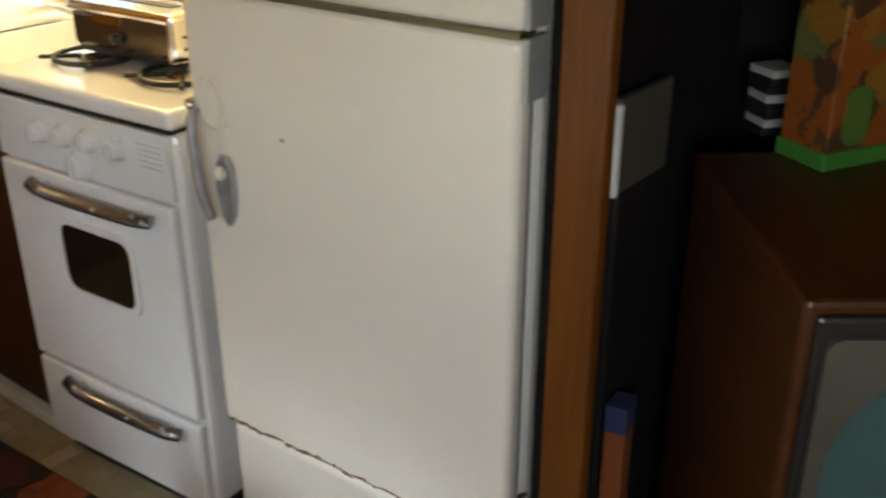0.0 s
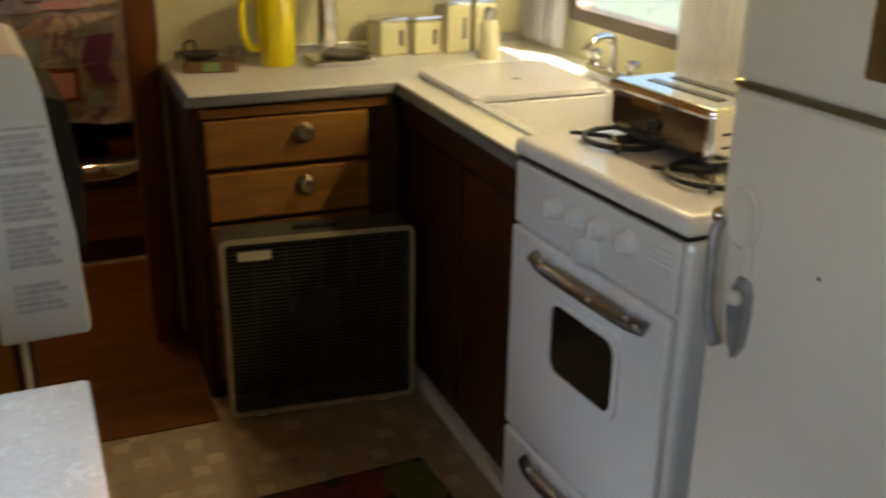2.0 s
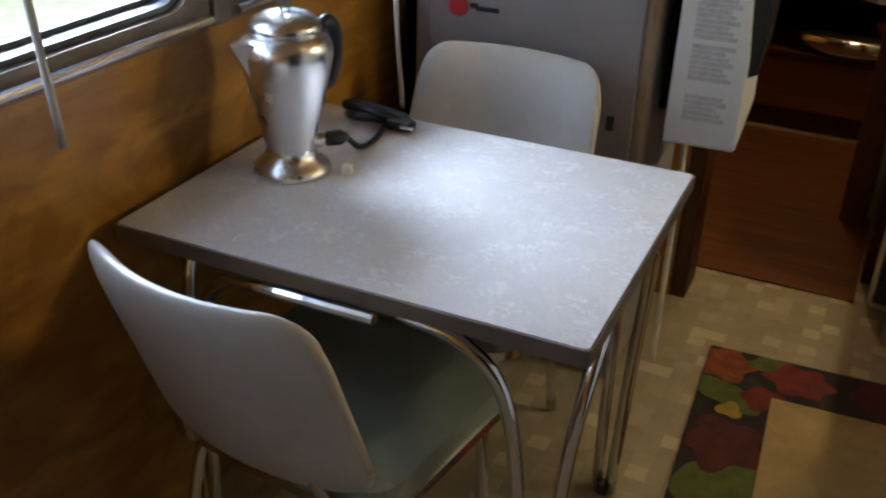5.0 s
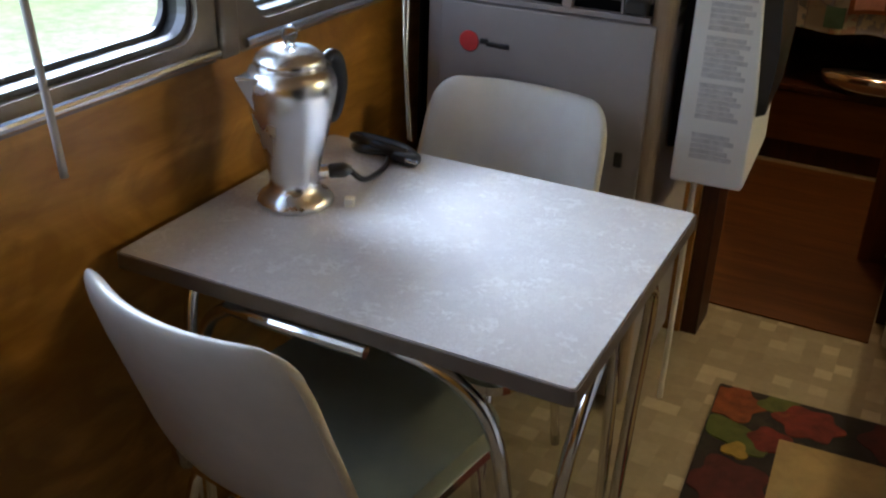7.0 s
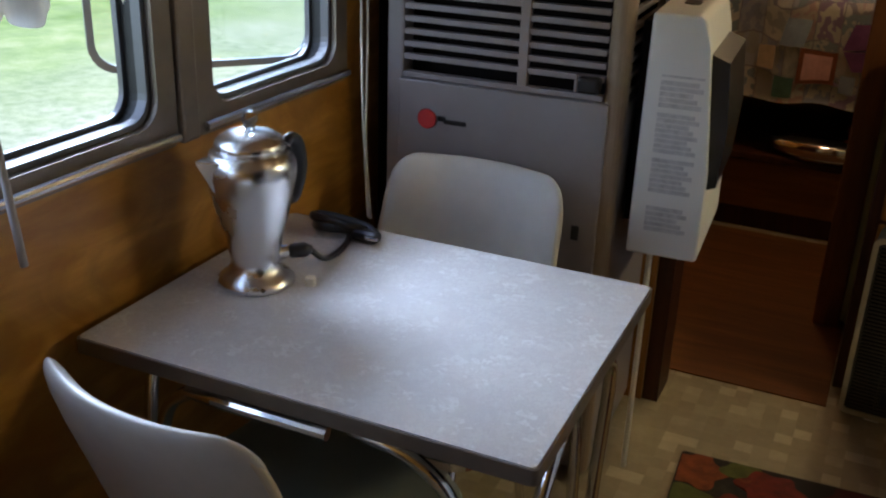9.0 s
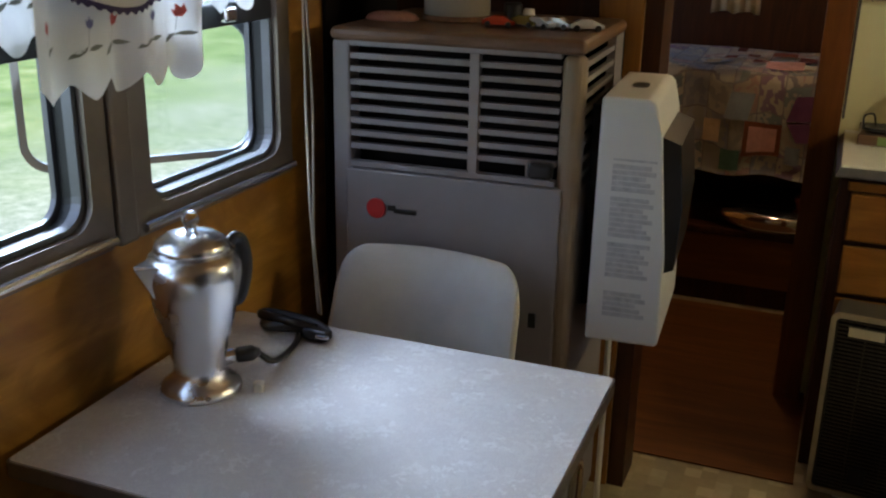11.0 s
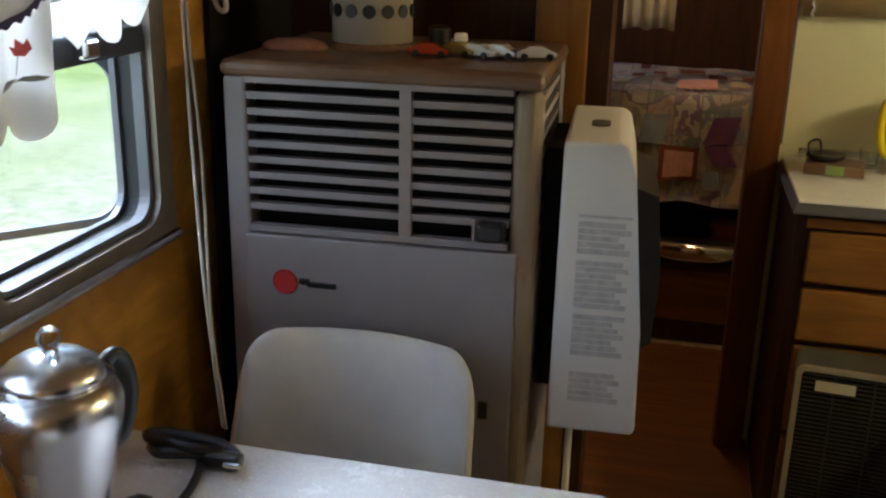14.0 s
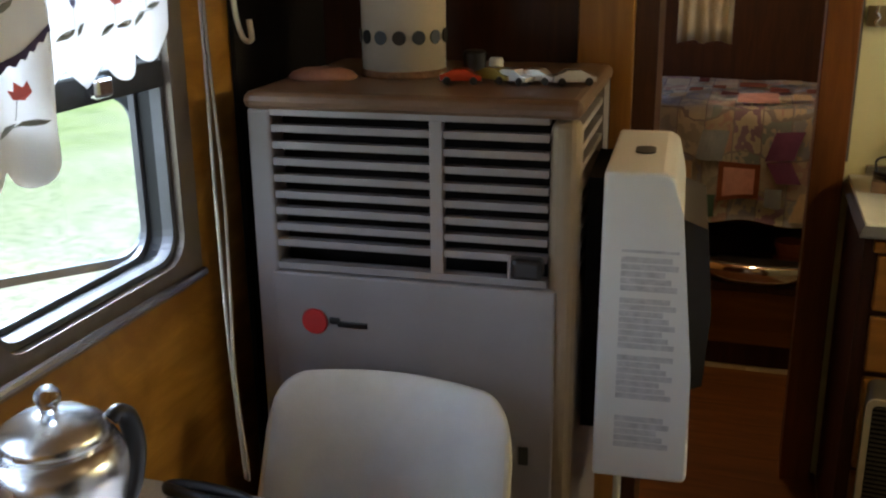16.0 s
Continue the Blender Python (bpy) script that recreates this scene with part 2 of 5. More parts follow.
glass, gnt, gp = shader("window_glass")
gp.inputs["Base Color"].default_value = (0.93, 0.97, 0.97, 1)
gp.inputs["Roughness"].default_value = 0.02
gp.inputs["Transmission Weight"].default_value = 1.0
gp.inputs["IOR"].default_value = 1.45
GLASS = glass
SCREEN = plain("dark_teal_screen", (0.035, 0.085, 0.085), 0.12, vary=0.1, relief=0.0)
BULB, bnt, bp = shader("warm_tube")
bp.inputs["Emission Color"].default_value = (1.0, 0.85, 0.50, 1)
bp.inputs["Emission Strength"].default_value = 66

GLOBE, lnt, lp = shader("warm_globe")
lp.inputs["Emission Color"].default_value = (1.0, 0.70, 0.34, 1)
lp.inputs["Emission Strength"].default_value = 1.9

PASSAGE_GLOBE, hnt, hp = shader("passage_globe")
hp.inputs["Emission Color"].default_value = (1.0, 0.70, 0.36, 1)
hp.inputs["Emission Strength"].default_value = 23

# ---------------------------------------------------------------- mesh helpers


def part(name, bm, material, parent=None, label="", smooth=False):
    me = bpy.data.meshes.new(name)
    bmesh.ops.recalc_face_normals(bm, faces=bm.faces)
    bm.to_mesh(me)
    bm.free()
    if smooth:
        me.polygons.foreach_set("use_smooth", [True] * len(me.polygons))
    me.materials.append(material)
    ob = new(name, me)
    if parent:
        ob.parent = parent
    if label:
        ob["label"] = label
    return ob


def thing(name, label, category, m=None, group="", kind=""):
    ob = new(name)
    ob.empty_display_size = 0.05
    if m is not None:
        ob.matrix_world = m
    return tagged(ob, label, category, group, kind)


def box(x0, x1, y0, y1, z0, z1, bevel=0.0, seg=2, bm=None):
    """A box by its limits, with rounded edges."""
    own = bmesh.new()
    bmesh.ops.create_cube(own, size=1, matrix=Matrix.Translation(((x0 + x1) / 2, (y0 + y1) / 2, (z0 + z1) / 2)) @ Matrix.Diagonal((x1 - x0, y1 - y0, z1 - z0, 1)))
    if bevel:
        bmesh.ops.bevel(own, geom=own.edges[:], offset=min(bevel, 0.49 * min(x1 - x0, y1 - y0, z1 - z0)), segments=seg, profile=0.5, affect="EDGES")
    return joined(bm, own)


def joined(bm, own):
    if bm is None:
        return own
    me = bpy.data.meshes.new("t")
    own.to_mesh(me)
    own.free()
    bm.from_mesh(me)
    bpy.data.meshes.remove(me)
    return bm


def lathe(profile, steps=32, m=None, bm=None):
    """A turned body from (radius, height) pairs."""
    own = bmesh.new()
    rings = []
    for r, z in profile:
        rings.append([own.verts.new((max(r, 0.0003) * math.cos(2 * math.pi * i / steps), max(r, 0.0003) * math.sin(2 * math.pi * i / steps), z)) for i in range(steps)])
    for a, b in zip(rings, rings[1:]):
        for i in range(steps):
            own.faces.new((a[i], a[(i + 1) % steps], b[(i + 1) % steps], b[i]))
    own.faces.new(rings[0][::-1])
    own.faces.new(rings[-1])
    if m is not None:
        own.transform(m)
    return joined(bm, own)


def smooth_path(points, steps=6):
    """Catmull-Rom through the points."""
    pts = [Vector(p) for p in points]
    pts = [2 * pts[0] - pts[1], *pts, 2 * pts[-1] - pts[-2]]
    out = []
    for a, b, c, d in zip(pts, pts[1:], pts[2:], pts[3:]):
        for i in range(steps):
            t = i / steps
            out.append(0.5 * ((2 * b) + (c - a) * t + (2 * a - 5 * b + 4 * c - d) * t * t + (3 * b - a - 3 * c + d) * t ** 3))
    out.append(pts[-2])
    return out


def tube(points, radius, sides=10, steps=6, bm=None, flat=1.0):
    """A round bar, cable or pipe through the points."""
    own = bmesh.new()
    path = smooth_path(points, steps) if steps else [Vector(p) for p in points]
    rings, up = [], None
    for i, p in enumerate(path):
        d = (path[min(i + 1, len(path) - 1)] - path[max(i - 1, 0)]).normalized()
        if up is None:
            up = d.orthogonal().normalized()
        up = (up - d * up.dot(d)).normalized()
        side = d.cross(up)
        rings.append([own.verts.new(p + radius * (math.cos(a) * up + flat * math.sin(a) * side)) for a in [2 * math.pi * k / sides for k in range(sides)]])
    for a, b in zip(rings, rings[1:]):
        for i in range(sides):
            own.faces.new((a[i], a[(i + 1) % sides], b[(i + 1) % sides], b[i]))
    own.faces.new(rings[0][::-1])
    own.faces.new(rings[-1])
    return joined(bm, own)


def rounded(w, h, r, n=6):
    """Outline of a rounded rectangle about the origin."""
    out = []
    for cx, cy, a0 in ((w / 2 - r, h / 2 - r, 0), (-w / 2 + r, h / 2 - r, 90), (-w / 2 + r, -h / 2 + r, 180), (w / 2 - r, -h / 2 + r, 270)):
        for i in range(n + 1):
            a = radians(a0 + 90 * i / n)
            out.append((cx + r * math.cos(a), cy + r * math.sin(a)))
    return out


def slab(outline, z0, z1, bevel=0.0, m=None, bm=None):
    """A plate with the given outline, between two heights."""
    own = bmesh.new()
    low = [own.verts.new((x, y, z0)) for x, y in outline]
    high = [own.verts.new((x, y, z1)) for x, y in outline]
    own.faces.new(low[::-1])
    top = own.faces.new(high)
    n = len(outline)
    for i in range(n):
        own.faces.new((low[i], low[(i + 1) % n], high[(i + 1) % n], high[i]))
    if bevel:
        bmesh.ops.bevel(own, geom=list(top.edges), offset=bevel, segments=2, profile=0.5, affect="EDGES")
    if m is not None:
        own.transform(m)
    return joined(bm, own)


def ring_plate(outer, inner, z0, z1, m=None, bm=None):
    """A frame between two outlines with as many points each."""
    own = bmesh.new()
    vs = [[own.verts.new((x, y, z)) for x, y in o] for o, z in ((outer, z0), (outer, z1), (inner, z1), (inner, z0))]
    n = len(outer)
    for a, b in zip(vs, vs[1:] + vs[:1]):
        for i in range(n):
            own.faces.new((a[i], a[(i + 1) % n], b[(i + 1) % n], b[i]))
    if m is not None:
        own.transform(m)
    return joined(bm, own)


# planes: local x, y of an outline laid on a wall
FACE_PX = pose(0, 0, 0, 90, 0, 90)     # local x -> +y, local y -> z, out towards +x
FACE_NX = pose(0, 0, 0, 90, 0, -90)    # local x -> -y, out towards -x
FACE_NY = pose(0, 0, 0, 90, 0, 0)      # local x -> +x, out towards -y


def setting(name, bm, material, label, category):
    return tagged(part(name, bm, material), label, category, kind="structure")


def wall_with_holes(name, x0, x1, y0, y1, z0, z1, holes, material, label):
    """A wall along y, holes as (y0, y1, z0, z1), cut as bands so that each opening goes through."""
    bm = bmesh.new()
    cuts = sorted({y0, y1, *[h[0] for h in holes], *[h[1] for h in holes]})
    for a, b in zip(cuts, cuts[1:]):
        inside = [h for h in holes if h[0] <= a and h[1] >= b]
        if inside:
            h = inside[0]
            box(x0, x1, a, b, z0, h[2], bm=bm)
            box(x0, x1, a, b, h[3], z1, bm=bm)
        else:
            box(x0, x1, a, b, z0, z1, bm=bm)
    return setting(name, bm, material, label, "wall")

# ---------------------------------------------------------------- the large structure
XR, ZC = 2.42, 2.02            # right wall, ceiling
W1, W2 = (0.30, 1.285), (1.405, 1.885)   # dining windows along the wall
SILL, HEAD = 1.005, 1.72
CZ_EDGE = 0.95                 # foot of the strip above the worktop

setting("floor", box(-0.06, XR + 0.06, -1.6, 5.7, -0.08, 0.0), LINO, "tan and grey patterned sheet flooring, worn", "floor")
# boards begin where shade starts on the floor; the colour break imitates that edge
setting("floor_hall", box(0.02, 1.17, 2.69, 4.0, 0.002, 0.006), WOOD_FLOOR, "brown wooden boards in the passage to the bedroom", "floor")
setting("ceiling", box(-0.06, XR + 0.06, -1.6, 5.7, ZC, ZC + 0.05), CEILING, "varnished birch ceiling panels", "ceiling")
# openings behind the walker and by the bed are unseen, cut for lamps
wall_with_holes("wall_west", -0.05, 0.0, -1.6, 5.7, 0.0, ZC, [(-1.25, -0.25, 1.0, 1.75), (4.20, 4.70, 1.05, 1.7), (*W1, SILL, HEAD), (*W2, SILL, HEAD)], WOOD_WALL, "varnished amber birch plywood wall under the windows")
wall_with_holes("wall_east", XR, XR + 0.05, -1.6, 5.7, 0.0, ZC, [(2.36, 2.98, 1.05, 1.62)], YELLOW_WALL, "pale yellow painted kitchen wall")
setting("wall_south", box(0.0, XR, -1.6, -1.55, 0.0, ZC), WOOD_WALL, "varnished birch end wall", "wall")
setting("wall_bunk", box(0.0, XR, 4.80, 4.84, 0.0, ZC), WOOD_DARK, "dark wooden wall behind the bed", "wall")
setting("wall_north", box(0.0, XR, 5.65, 5.7, 0.0, ZC), WOOD_DARK, "dark wooden bedroom end wall", "wall")
setting("wall_furnace", box(0.0, 0.676, 2.50, 2.54, 0.0, ZC), WOOD_DARK, "dark reddish wooden partition behind the furnace", "wall")
# near-black panel put in where only shade fills the gap beside the furnace
setting("recess_shade", box(0.003, 0.013, 2.10, 2.498, 0.0, ZC), DARK, "near-black panel standing for the shade between furnace and wall", "wall")
setting("wall_passage", box(0.677, 0.722, 2.485, 2.62, 0.0, ZC), WOOD_DARK, "dark wooden side of the passage", "wall")
setting("wall_kitchen", box(1.155, XR, 3.30, 3.34, 0.0, ZC), YELLOW_WALL, "pale yellow painted wall behind the counter", "wall")
setting("trim_furnace", box(0.565, 0.676, 2.475, 2.498, 0.0, ZC, 0.004), WOOD_TRIM, "amber wooden trim board beside the furnace", "trim")
setting("trim_wall_edge", box(1.156, 1.164, 3.288, 3.2985, CZ_EDGE, ZC), LIP_METAL, "thin grey metal strip at the edge of the yellow wall", "trim")
setting("trim_passage", box(1.07, 1.154, 3.24, 3.34, 0.0, ZC, 0.004), WOOD_POST, "amber brown wooden post at the end of the counter", "trim")
setting("trim_fridge", box(1.795, 1.822, 0.566, 0.640, 0.0, ZC, 0.005), WOOD_POST, "amber wooden post beside the refrigerator", "trim")
# near-black panels over refrigerator side and east wall stand for the alcove's shade
setting("alcove_shade_side", box(1.825, 2.402, 0.644, 0.672, 0.0, ZC), DARK, "near-black panel standing for the alcove's shade beside the refrigerator", "wall")
setting("alcove_shade_back", box(2.404, 2.418, -1.55, 0.70, 0.0, ZC), DARK, "near-black panel standing for the shade of the television alcove", "wall")

# ground outside
def yard(name):
    """Lawn that gives way to a pale gravel strip, with a soft, uneven border."""
    m, nt, p = shader(name)
    vec = coords(nt)
    sep = nt.nodes.new("ShaderNodeSeparateXYZ")
    nt.links.new(vec, sep.inputs[0])
    wander = nt.nodes.new("ShaderNodeMath")
    wander.operation = "MULTIPLY_ADD"
    nt.links.new(noise_at(nt, vec, 0.55, 4, 0.6), wander.inputs[0])
    wander.inputs[1].default_value = 5.0
    nt.links.new(sep.outputs[0], wander.inputs[2])
    reach = nt.nodes.new("ShaderNodeMapRange")
    reach.inputs[1].default_value, reach.inputs[2].default_value = -5.6, -1.8
    nt.links.new(wander.outputs[0], reach.inputs[0])
    lawn = ramp(nt, noise_at(nt, vec, 1.3, 6, 0.65), ((0.3, (0.09, 0.16, 0.055)), (0.55, (0.17, 0.25, 0.11)), (0.75, (0.27, 0.32, 0.20))))
    stones = ramp(nt, noise_at(nt, vec, 9.0, 6, 0.7), ((0.3, (0.15, 0.20, 0.15)), (0.7, (0.33, 0.37, 0.32))))
    nt.links.new(mixed(nt, reach.outputs[0], lawn, stones), p.inputs["Base Color"])
    p.inputs["Roughness"].default_value = 0.95
    p.inputs["Specular IOR Level"].default_value = 0.1
    bump(nt, noise_at(nt, vec, 30, 4), 0.5, 0.03, p)
    return m


def outside():
    bm = bmesh.new()
    bmesh.ops.create_grid(bm, x_segments=60, y_segments=60, size=400)
    bm.transform(Matrix.Translation((0, 0, -0.75)))
    setting("ground", bm, yard("lawn_and_gravel"), "sunlit green lawn and pale gravel beside the trailer", "ground")


outside()


# ---------------------------------------------------------------- windows
def trailer_window(name, y0, y1, swing, label):
    w, h, cy, cz = y1 - y0, HEAD - SILL, (y0 + y1) / 2, (SILL + HEAD) / 2
    win = thing(name, label, "window", kind="structure")
    at = Matrix.Translation((0, cy, cz)) @ FACE_PX
    part("window_frame", ring_plate(rounded(w + 0.06, h + 0.06, 0.012), rounded(w - 0.035, h - 0.035, 0.05), -0.03, 0.022, at), FRAME_METAL, win)
    part("inner_lip", ring_plate(rounded(w - 0.037, h - 0.037, 0.05), rounded(w - 0.057, h - 0.057, 0.045), -0.012, 0.008, at), LIP_METAL, win, "grey metal lip")
    part("gasket", ring_plate(rounded(w - 0.037, h - 0.037, 0.05), rounded(w - 0.048, h - 0.048, 0.045), -0.038, -0.013, at), BLACK_IRON, win, "black rubber gasket")
    part("outer_lip", ring_plate(rounded(w - 0.037, h - 0.037, 0.05), rounded(w - 0.065, h - 0.065, 0.045), -0.05, -0.039, at), LIP_METAL, win, "grey metal lip")
    part("window_sill", tube([(0.03, y0 - 0.02, SILL - 0.012), (0.03, y1 + 0.02, SILL - 0.012)], 0.009, 10, 0), ALUMINIUM, win, "bright rounded metal sill")
    rail = 1.335
    part("rail", box(-0.03, 0.012, y0 + 0.02, y1 - 0.02, rail - 0.022, rail + 0.022, 0.004), BLACK_IRON, win, "dark rail with a latch")
    part("latch", box(0.008, 0.034, cy + 0.02, cy + 0.06, rail - 0.012, rail + 0.018, 0.006), CHROME, win, "chrome latch")
    if swing:
        sw, sh = 0.485, rail - SILL - 0.03
        sash = Matrix.Translation((-0.045, y1 - 0.012, SILL + 0.012 + sh / 2)) @ Matrix.Rotation(radians(-swing), 4, "Z") @ Matrix.Translation((0, -sw / 2, 0)) @ FACE_PX
        part("sash", ring_plate(rounded(sw, sh, 0.06), rounded(sw - 0.030, sh - 0.030, 0.05), -0.008, 0.008, sash), SASH_METAL, win, "pale metal sash swung outwards")
        p = part("pane", slab(rounded(sw - 0.028, sh - 0.028, 0.05), -0.002, 0.002, m=sash), GLASS, win)
        p.visible_shadow = False
    p = part("pane", box(-0.024, -0.020, y0 + 0.03, y1 - 0.03, rail + 0.02, HEAD - 0.02), GLASS, win)
    p.visible_shadow = False
    return win


trailer_window("window_1", *W1, 0, "dull metal trailer window with a dark rail")
trailer_window("window_2", *W2, 40, "dull metal trailer window with rounded lower sash swung out")
setting("window_post", box(-0.03, 0.03, W1[1] + 0.035, W2[0] - 0.035, SILL - 0.03, HEAD + 0.03, 0.006), FRAME_METAL, "dark metal post between the dining windows", "window post")


def sink_window():
    win = thing("window_3", "small metal window over the sink", "window", kind="structure")
    at = Matrix.Translation((XR, 2.67, 1.335)) @ FACE_NX
    part("window_frame", ring_plate(rounded(0.66, 0.61, 0.01), rounded(0.58, 0.53, 0.03), -0.04, 0.02, at), FRAME_METAL, win)
    p = part("pane", slab(rounded(0.6, 0.55, 0.03), -0.03, -0.026, m=at), GLASS, win)
    p.visible_shadow = False


sink_window()


# ---------------------------------------------------------------- cloth
def ruffle(name, label, x, y0, y1, z0, z1, waves, depth, scallop, material, category="curtain", along="y"):
    bm = bmesh.new()
    nu, nv = waves * 10, 14
    rnd = random.Random(len(name) + int(y0 * 100))
    ph = [rnd.uniform(-0.6, 0.6) for _ in range(waves + 2)]
    rows = []
    for j in range(nv + 1):
        v = j / nv
        row = []
        for i in range(nu + 1):
            u = i / nu
            k = u * waves
            low = z0 + scallop * abs(math.sin(math.pi * (k * 0.5 + ph[int(k)] * 0.1)))
            z = z1 + (low - z1) * v
            off = depth * (0.35 + 0.65 * v) * math.sin(2 * math.pi * k + ph[int(k)]) + 0.006 * math.sin(17 * u + 3 * v)
            yy = y0 + (y1 - y0) * u
            row.append(bm.verts.new((x + off, yy, z) if along == "y" else (yy, x + off, z)))
        rows.append(row)
    for a, b in zip(rows, rows[1:]):
        for i in range(nu):
            bm.faces.new((a[i], a[i + 1], b[i + 1], b[i]))
    bmesh.ops.solidify(bm, geom=bm.faces[:], thickness=0.0012)
    ob = part(name, bm, material, smooth=True)
    return tagged(ob, label, category)


ruffle("curtain", "white cotton curtain hanging beside the sink window", XR - 0.05, 2.98, 3.28, 0.93, 1.6, 5, 0.014, 0.01, CURTAIN)
ruffle("curtain", "white cotton curtain hanging beside the sink window", XR - 0.05, 2.12, 2.36, 0.95, 1.6, 4, 0.016, 0.01, CURTAIN)
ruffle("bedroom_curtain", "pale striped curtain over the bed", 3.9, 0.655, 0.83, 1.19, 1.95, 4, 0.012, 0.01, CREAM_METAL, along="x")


def lit_cotton(name, colour, through_light):
    """Thin cotton that lets some of the daylight through."""
    m, nt, p = shader(name)
    weave = noise_at(nt, coords(nt), 300, 2)
    col = mixed(nt, ramp(nt, noise_at(nt, coords(nt), 7, 4), ((0.35, (0, 0, 0)), (0.7, (0.5, 0.5, 0.5)))), colour, tuple(c * 0.86 for c in colour))
    nt.links.new(col, p.inputs["Base Color"])
    p.inputs["Roughness"].default_value = 0.9
    bump(nt, weave, 0.25, 0.002, p)
    tr = nt.nodes.new("ShaderNodeBsdfTranslucent")
    nt.links.new(col, tr.inputs[0])
    mx = nt.nodes.new("ShaderNodeMixShader")
    mx.inputs[0].default_value = through_light
    nt.links.new(p.outputs[0], mx.inputs[1])
    nt.links.new(tr.outputs[0], mx.inputs[2])
    nt.links.new(mx.outputs[0], nt.nodes["Material Output"].inputs[0])
    return m


PURPLE = plain("purple_trim", (0.05, 0.035, 0.10), 0.85)
COTTON = lit_cotton("valance_cotton", (0.80, 0.79, 0.77), 0.17)
LEAF_PRINT = lit_cotton("grey_green_print", (0.24, 0.24, 0.20), 0.15)
RED_PRINT = lit_cotton("red_print", (0.55, 0.11, 0.09), 0.15)
BLUE_PRINT = lit_cotton("blue_print", (0.19, 0.18, 0.30), 0.15)
TULIP = ((-0.5, 0.35), (-0.42, -0.25), (0.0, -0.5), (0.42, -0.25), (0.5, 0.35), (0.22, 0.12), (0.0, 0.55), (-0.22, 0.12))
LEAF = ((-0.5, -0.02), (-0.28, 0.10), (0.05, 0.13), (0.5, 0.03), (0.25, -0.09), (-0.1, -0.11))
STEM = ((-0.5, -0.02), (0.5, -0.02), (0.5, 0.02), (-0.5, 0.02))


def valance(name, label, x, y0, y1, z1, hem, lobe, deep, gathers, depth, seed, trim=False, bulge=0.0):
    """A gathered cloth with a lobed hem; hem(y) is its mean height. Printed vine and tulips follow the cloth."""
    rnd = random.Random(seed)
    ph = [rnd.uniform(0, 6.28) for _ in range(4)]

    def low(y):
        return hem(y) + deep * (0.6 - abs(math.sin(math.pi * (y - y0) / lobe)))

    def at(y, z, lift=0.0):
        v = min(1.0, max(0.0, (z1 - z) / (z1 - low(y))))
        u = (y - y0) / (y1 - y0)
        fold = math.sin(6.2832 * gathers * u + ph[0] + 0.5 * v) + 0.45 * math.sin(6.2832 * gathers * 1.83 * u + ph[1])
        off = depth * (0.45 + 0.55 * v) * fold + 0.006 * math.sin(3 * u + 4 * v + ph[2])
        edge = bulge * math.sin(math.pi * min(1.0, v * 1.1)) * u
        return (x + off + lift, y + edge, z)

    bm = bmesh.new()
    nu, nv = int((y1 - y0) / 0.006), 16
    rows = [[bm.verts.new(at(y0 + (y1 - y0) * i / nu, z1 + (low(y0 + (y1 - y0) * i / nu) - z1) * j / nv)) for i in range(nu + 1)] for j in range(nv + 1)]
    for a, b in zip(rows, rows[1:]):
        for i in range(nu):
            bm.faces.new((a[i], a[i + 1], b[i + 1], b[i]))
    cloth = tagged(part(name, bm, COTTON, smooth=True), label, "curtain")
    meshes = {"leaf": bmesh.new(), "red_flower": bmesh.new(), "blue_flower": bmesh.new()}

    def stamp(kind, shape, y, up, size, turn):
        c, sn = math.cos(turn), math.sin(turn)
        pts = [(y + size * (a * c - b * sn), hem(y) + up + size * (a * sn + b * c)) for a, b in shape]
        if all(y0 + 0.004 < q < y1 - 0.004 and z > low(q) + 0.006 for q, z in pts):
            own = meshes[kind]
            own.faces.new([own.verts.new(at(q, z, 0.0015)) for q, z in pts])

    n = max(1, int(round((y1 - y0) / lobe)))
    for row, up in enumerate((0.058, 0.165, 0.27)):
        for k in range(n + 1):
            y = y0 + lobe * (k + 0.5 * (row % 2)) + rnd.uniform(-0.006, 0.006)
            stamp("leaf", LEAF, y + 0.012, up + 0.003, 0.036, 0.45 + rnd.uniform(-0.15, 0.15))
            stamp("leaf", LEAF, y + 0.045, up + 0.008, 0.034, 0.25 + rnd.uniform(-0.4, 0.2))
            stamp("leaf", STEM, y + 0.028, up + 0.007, 0.030, 0.1)
            stamp("leaf", STEM, y + 0.030, up + 0.026, 0.026, 1.45)
            kind = ("red_flower", "blue_flower")[(k + row) % 2]
            stamp(kind, TULIP, y + 0.034, up + 0.046, 0.023 if kind == "red_flower" else 0.019, rnd.uniform(-0.4, 0.4))
    for kind, own, mat in (("leaf_print", meshes["leaf"], LEAF_PRINT), ("red_flower_print", meshes["red_flower"], RED_PRINT), ("blue_flower_print", meshes["blue_flower"], BLUE_PRINT)):
        if own.faces:
            part(kind, own, mat, cloth)["kind"] = "stuff"
        else:
            own.free()
    if trim:
        own = bmesh.new()
        m = int((y1 - y0) / 0.004)
        a = [own.verts.new(at(y0 + (y1 - y0) * i / m, low(y0 + (y1 - y0) * i / m) + 0.004, 0.003)) for i in range(m + 1)]
        b = [own.verts.new((p.co[0] + 0.001, p.co[1], p.co[2] - 0.007 - 0.005 * (0.5 + 0.5 * math.sin(i * 1.3)))) for i, p in enumerate(a)]
        for i in range(m):
            own.faces.new((a[i], a[i + 1], b[i + 1], b[i]))
        part("lace_trim", own, PURPLE, cloth, "dark purple lace trim")


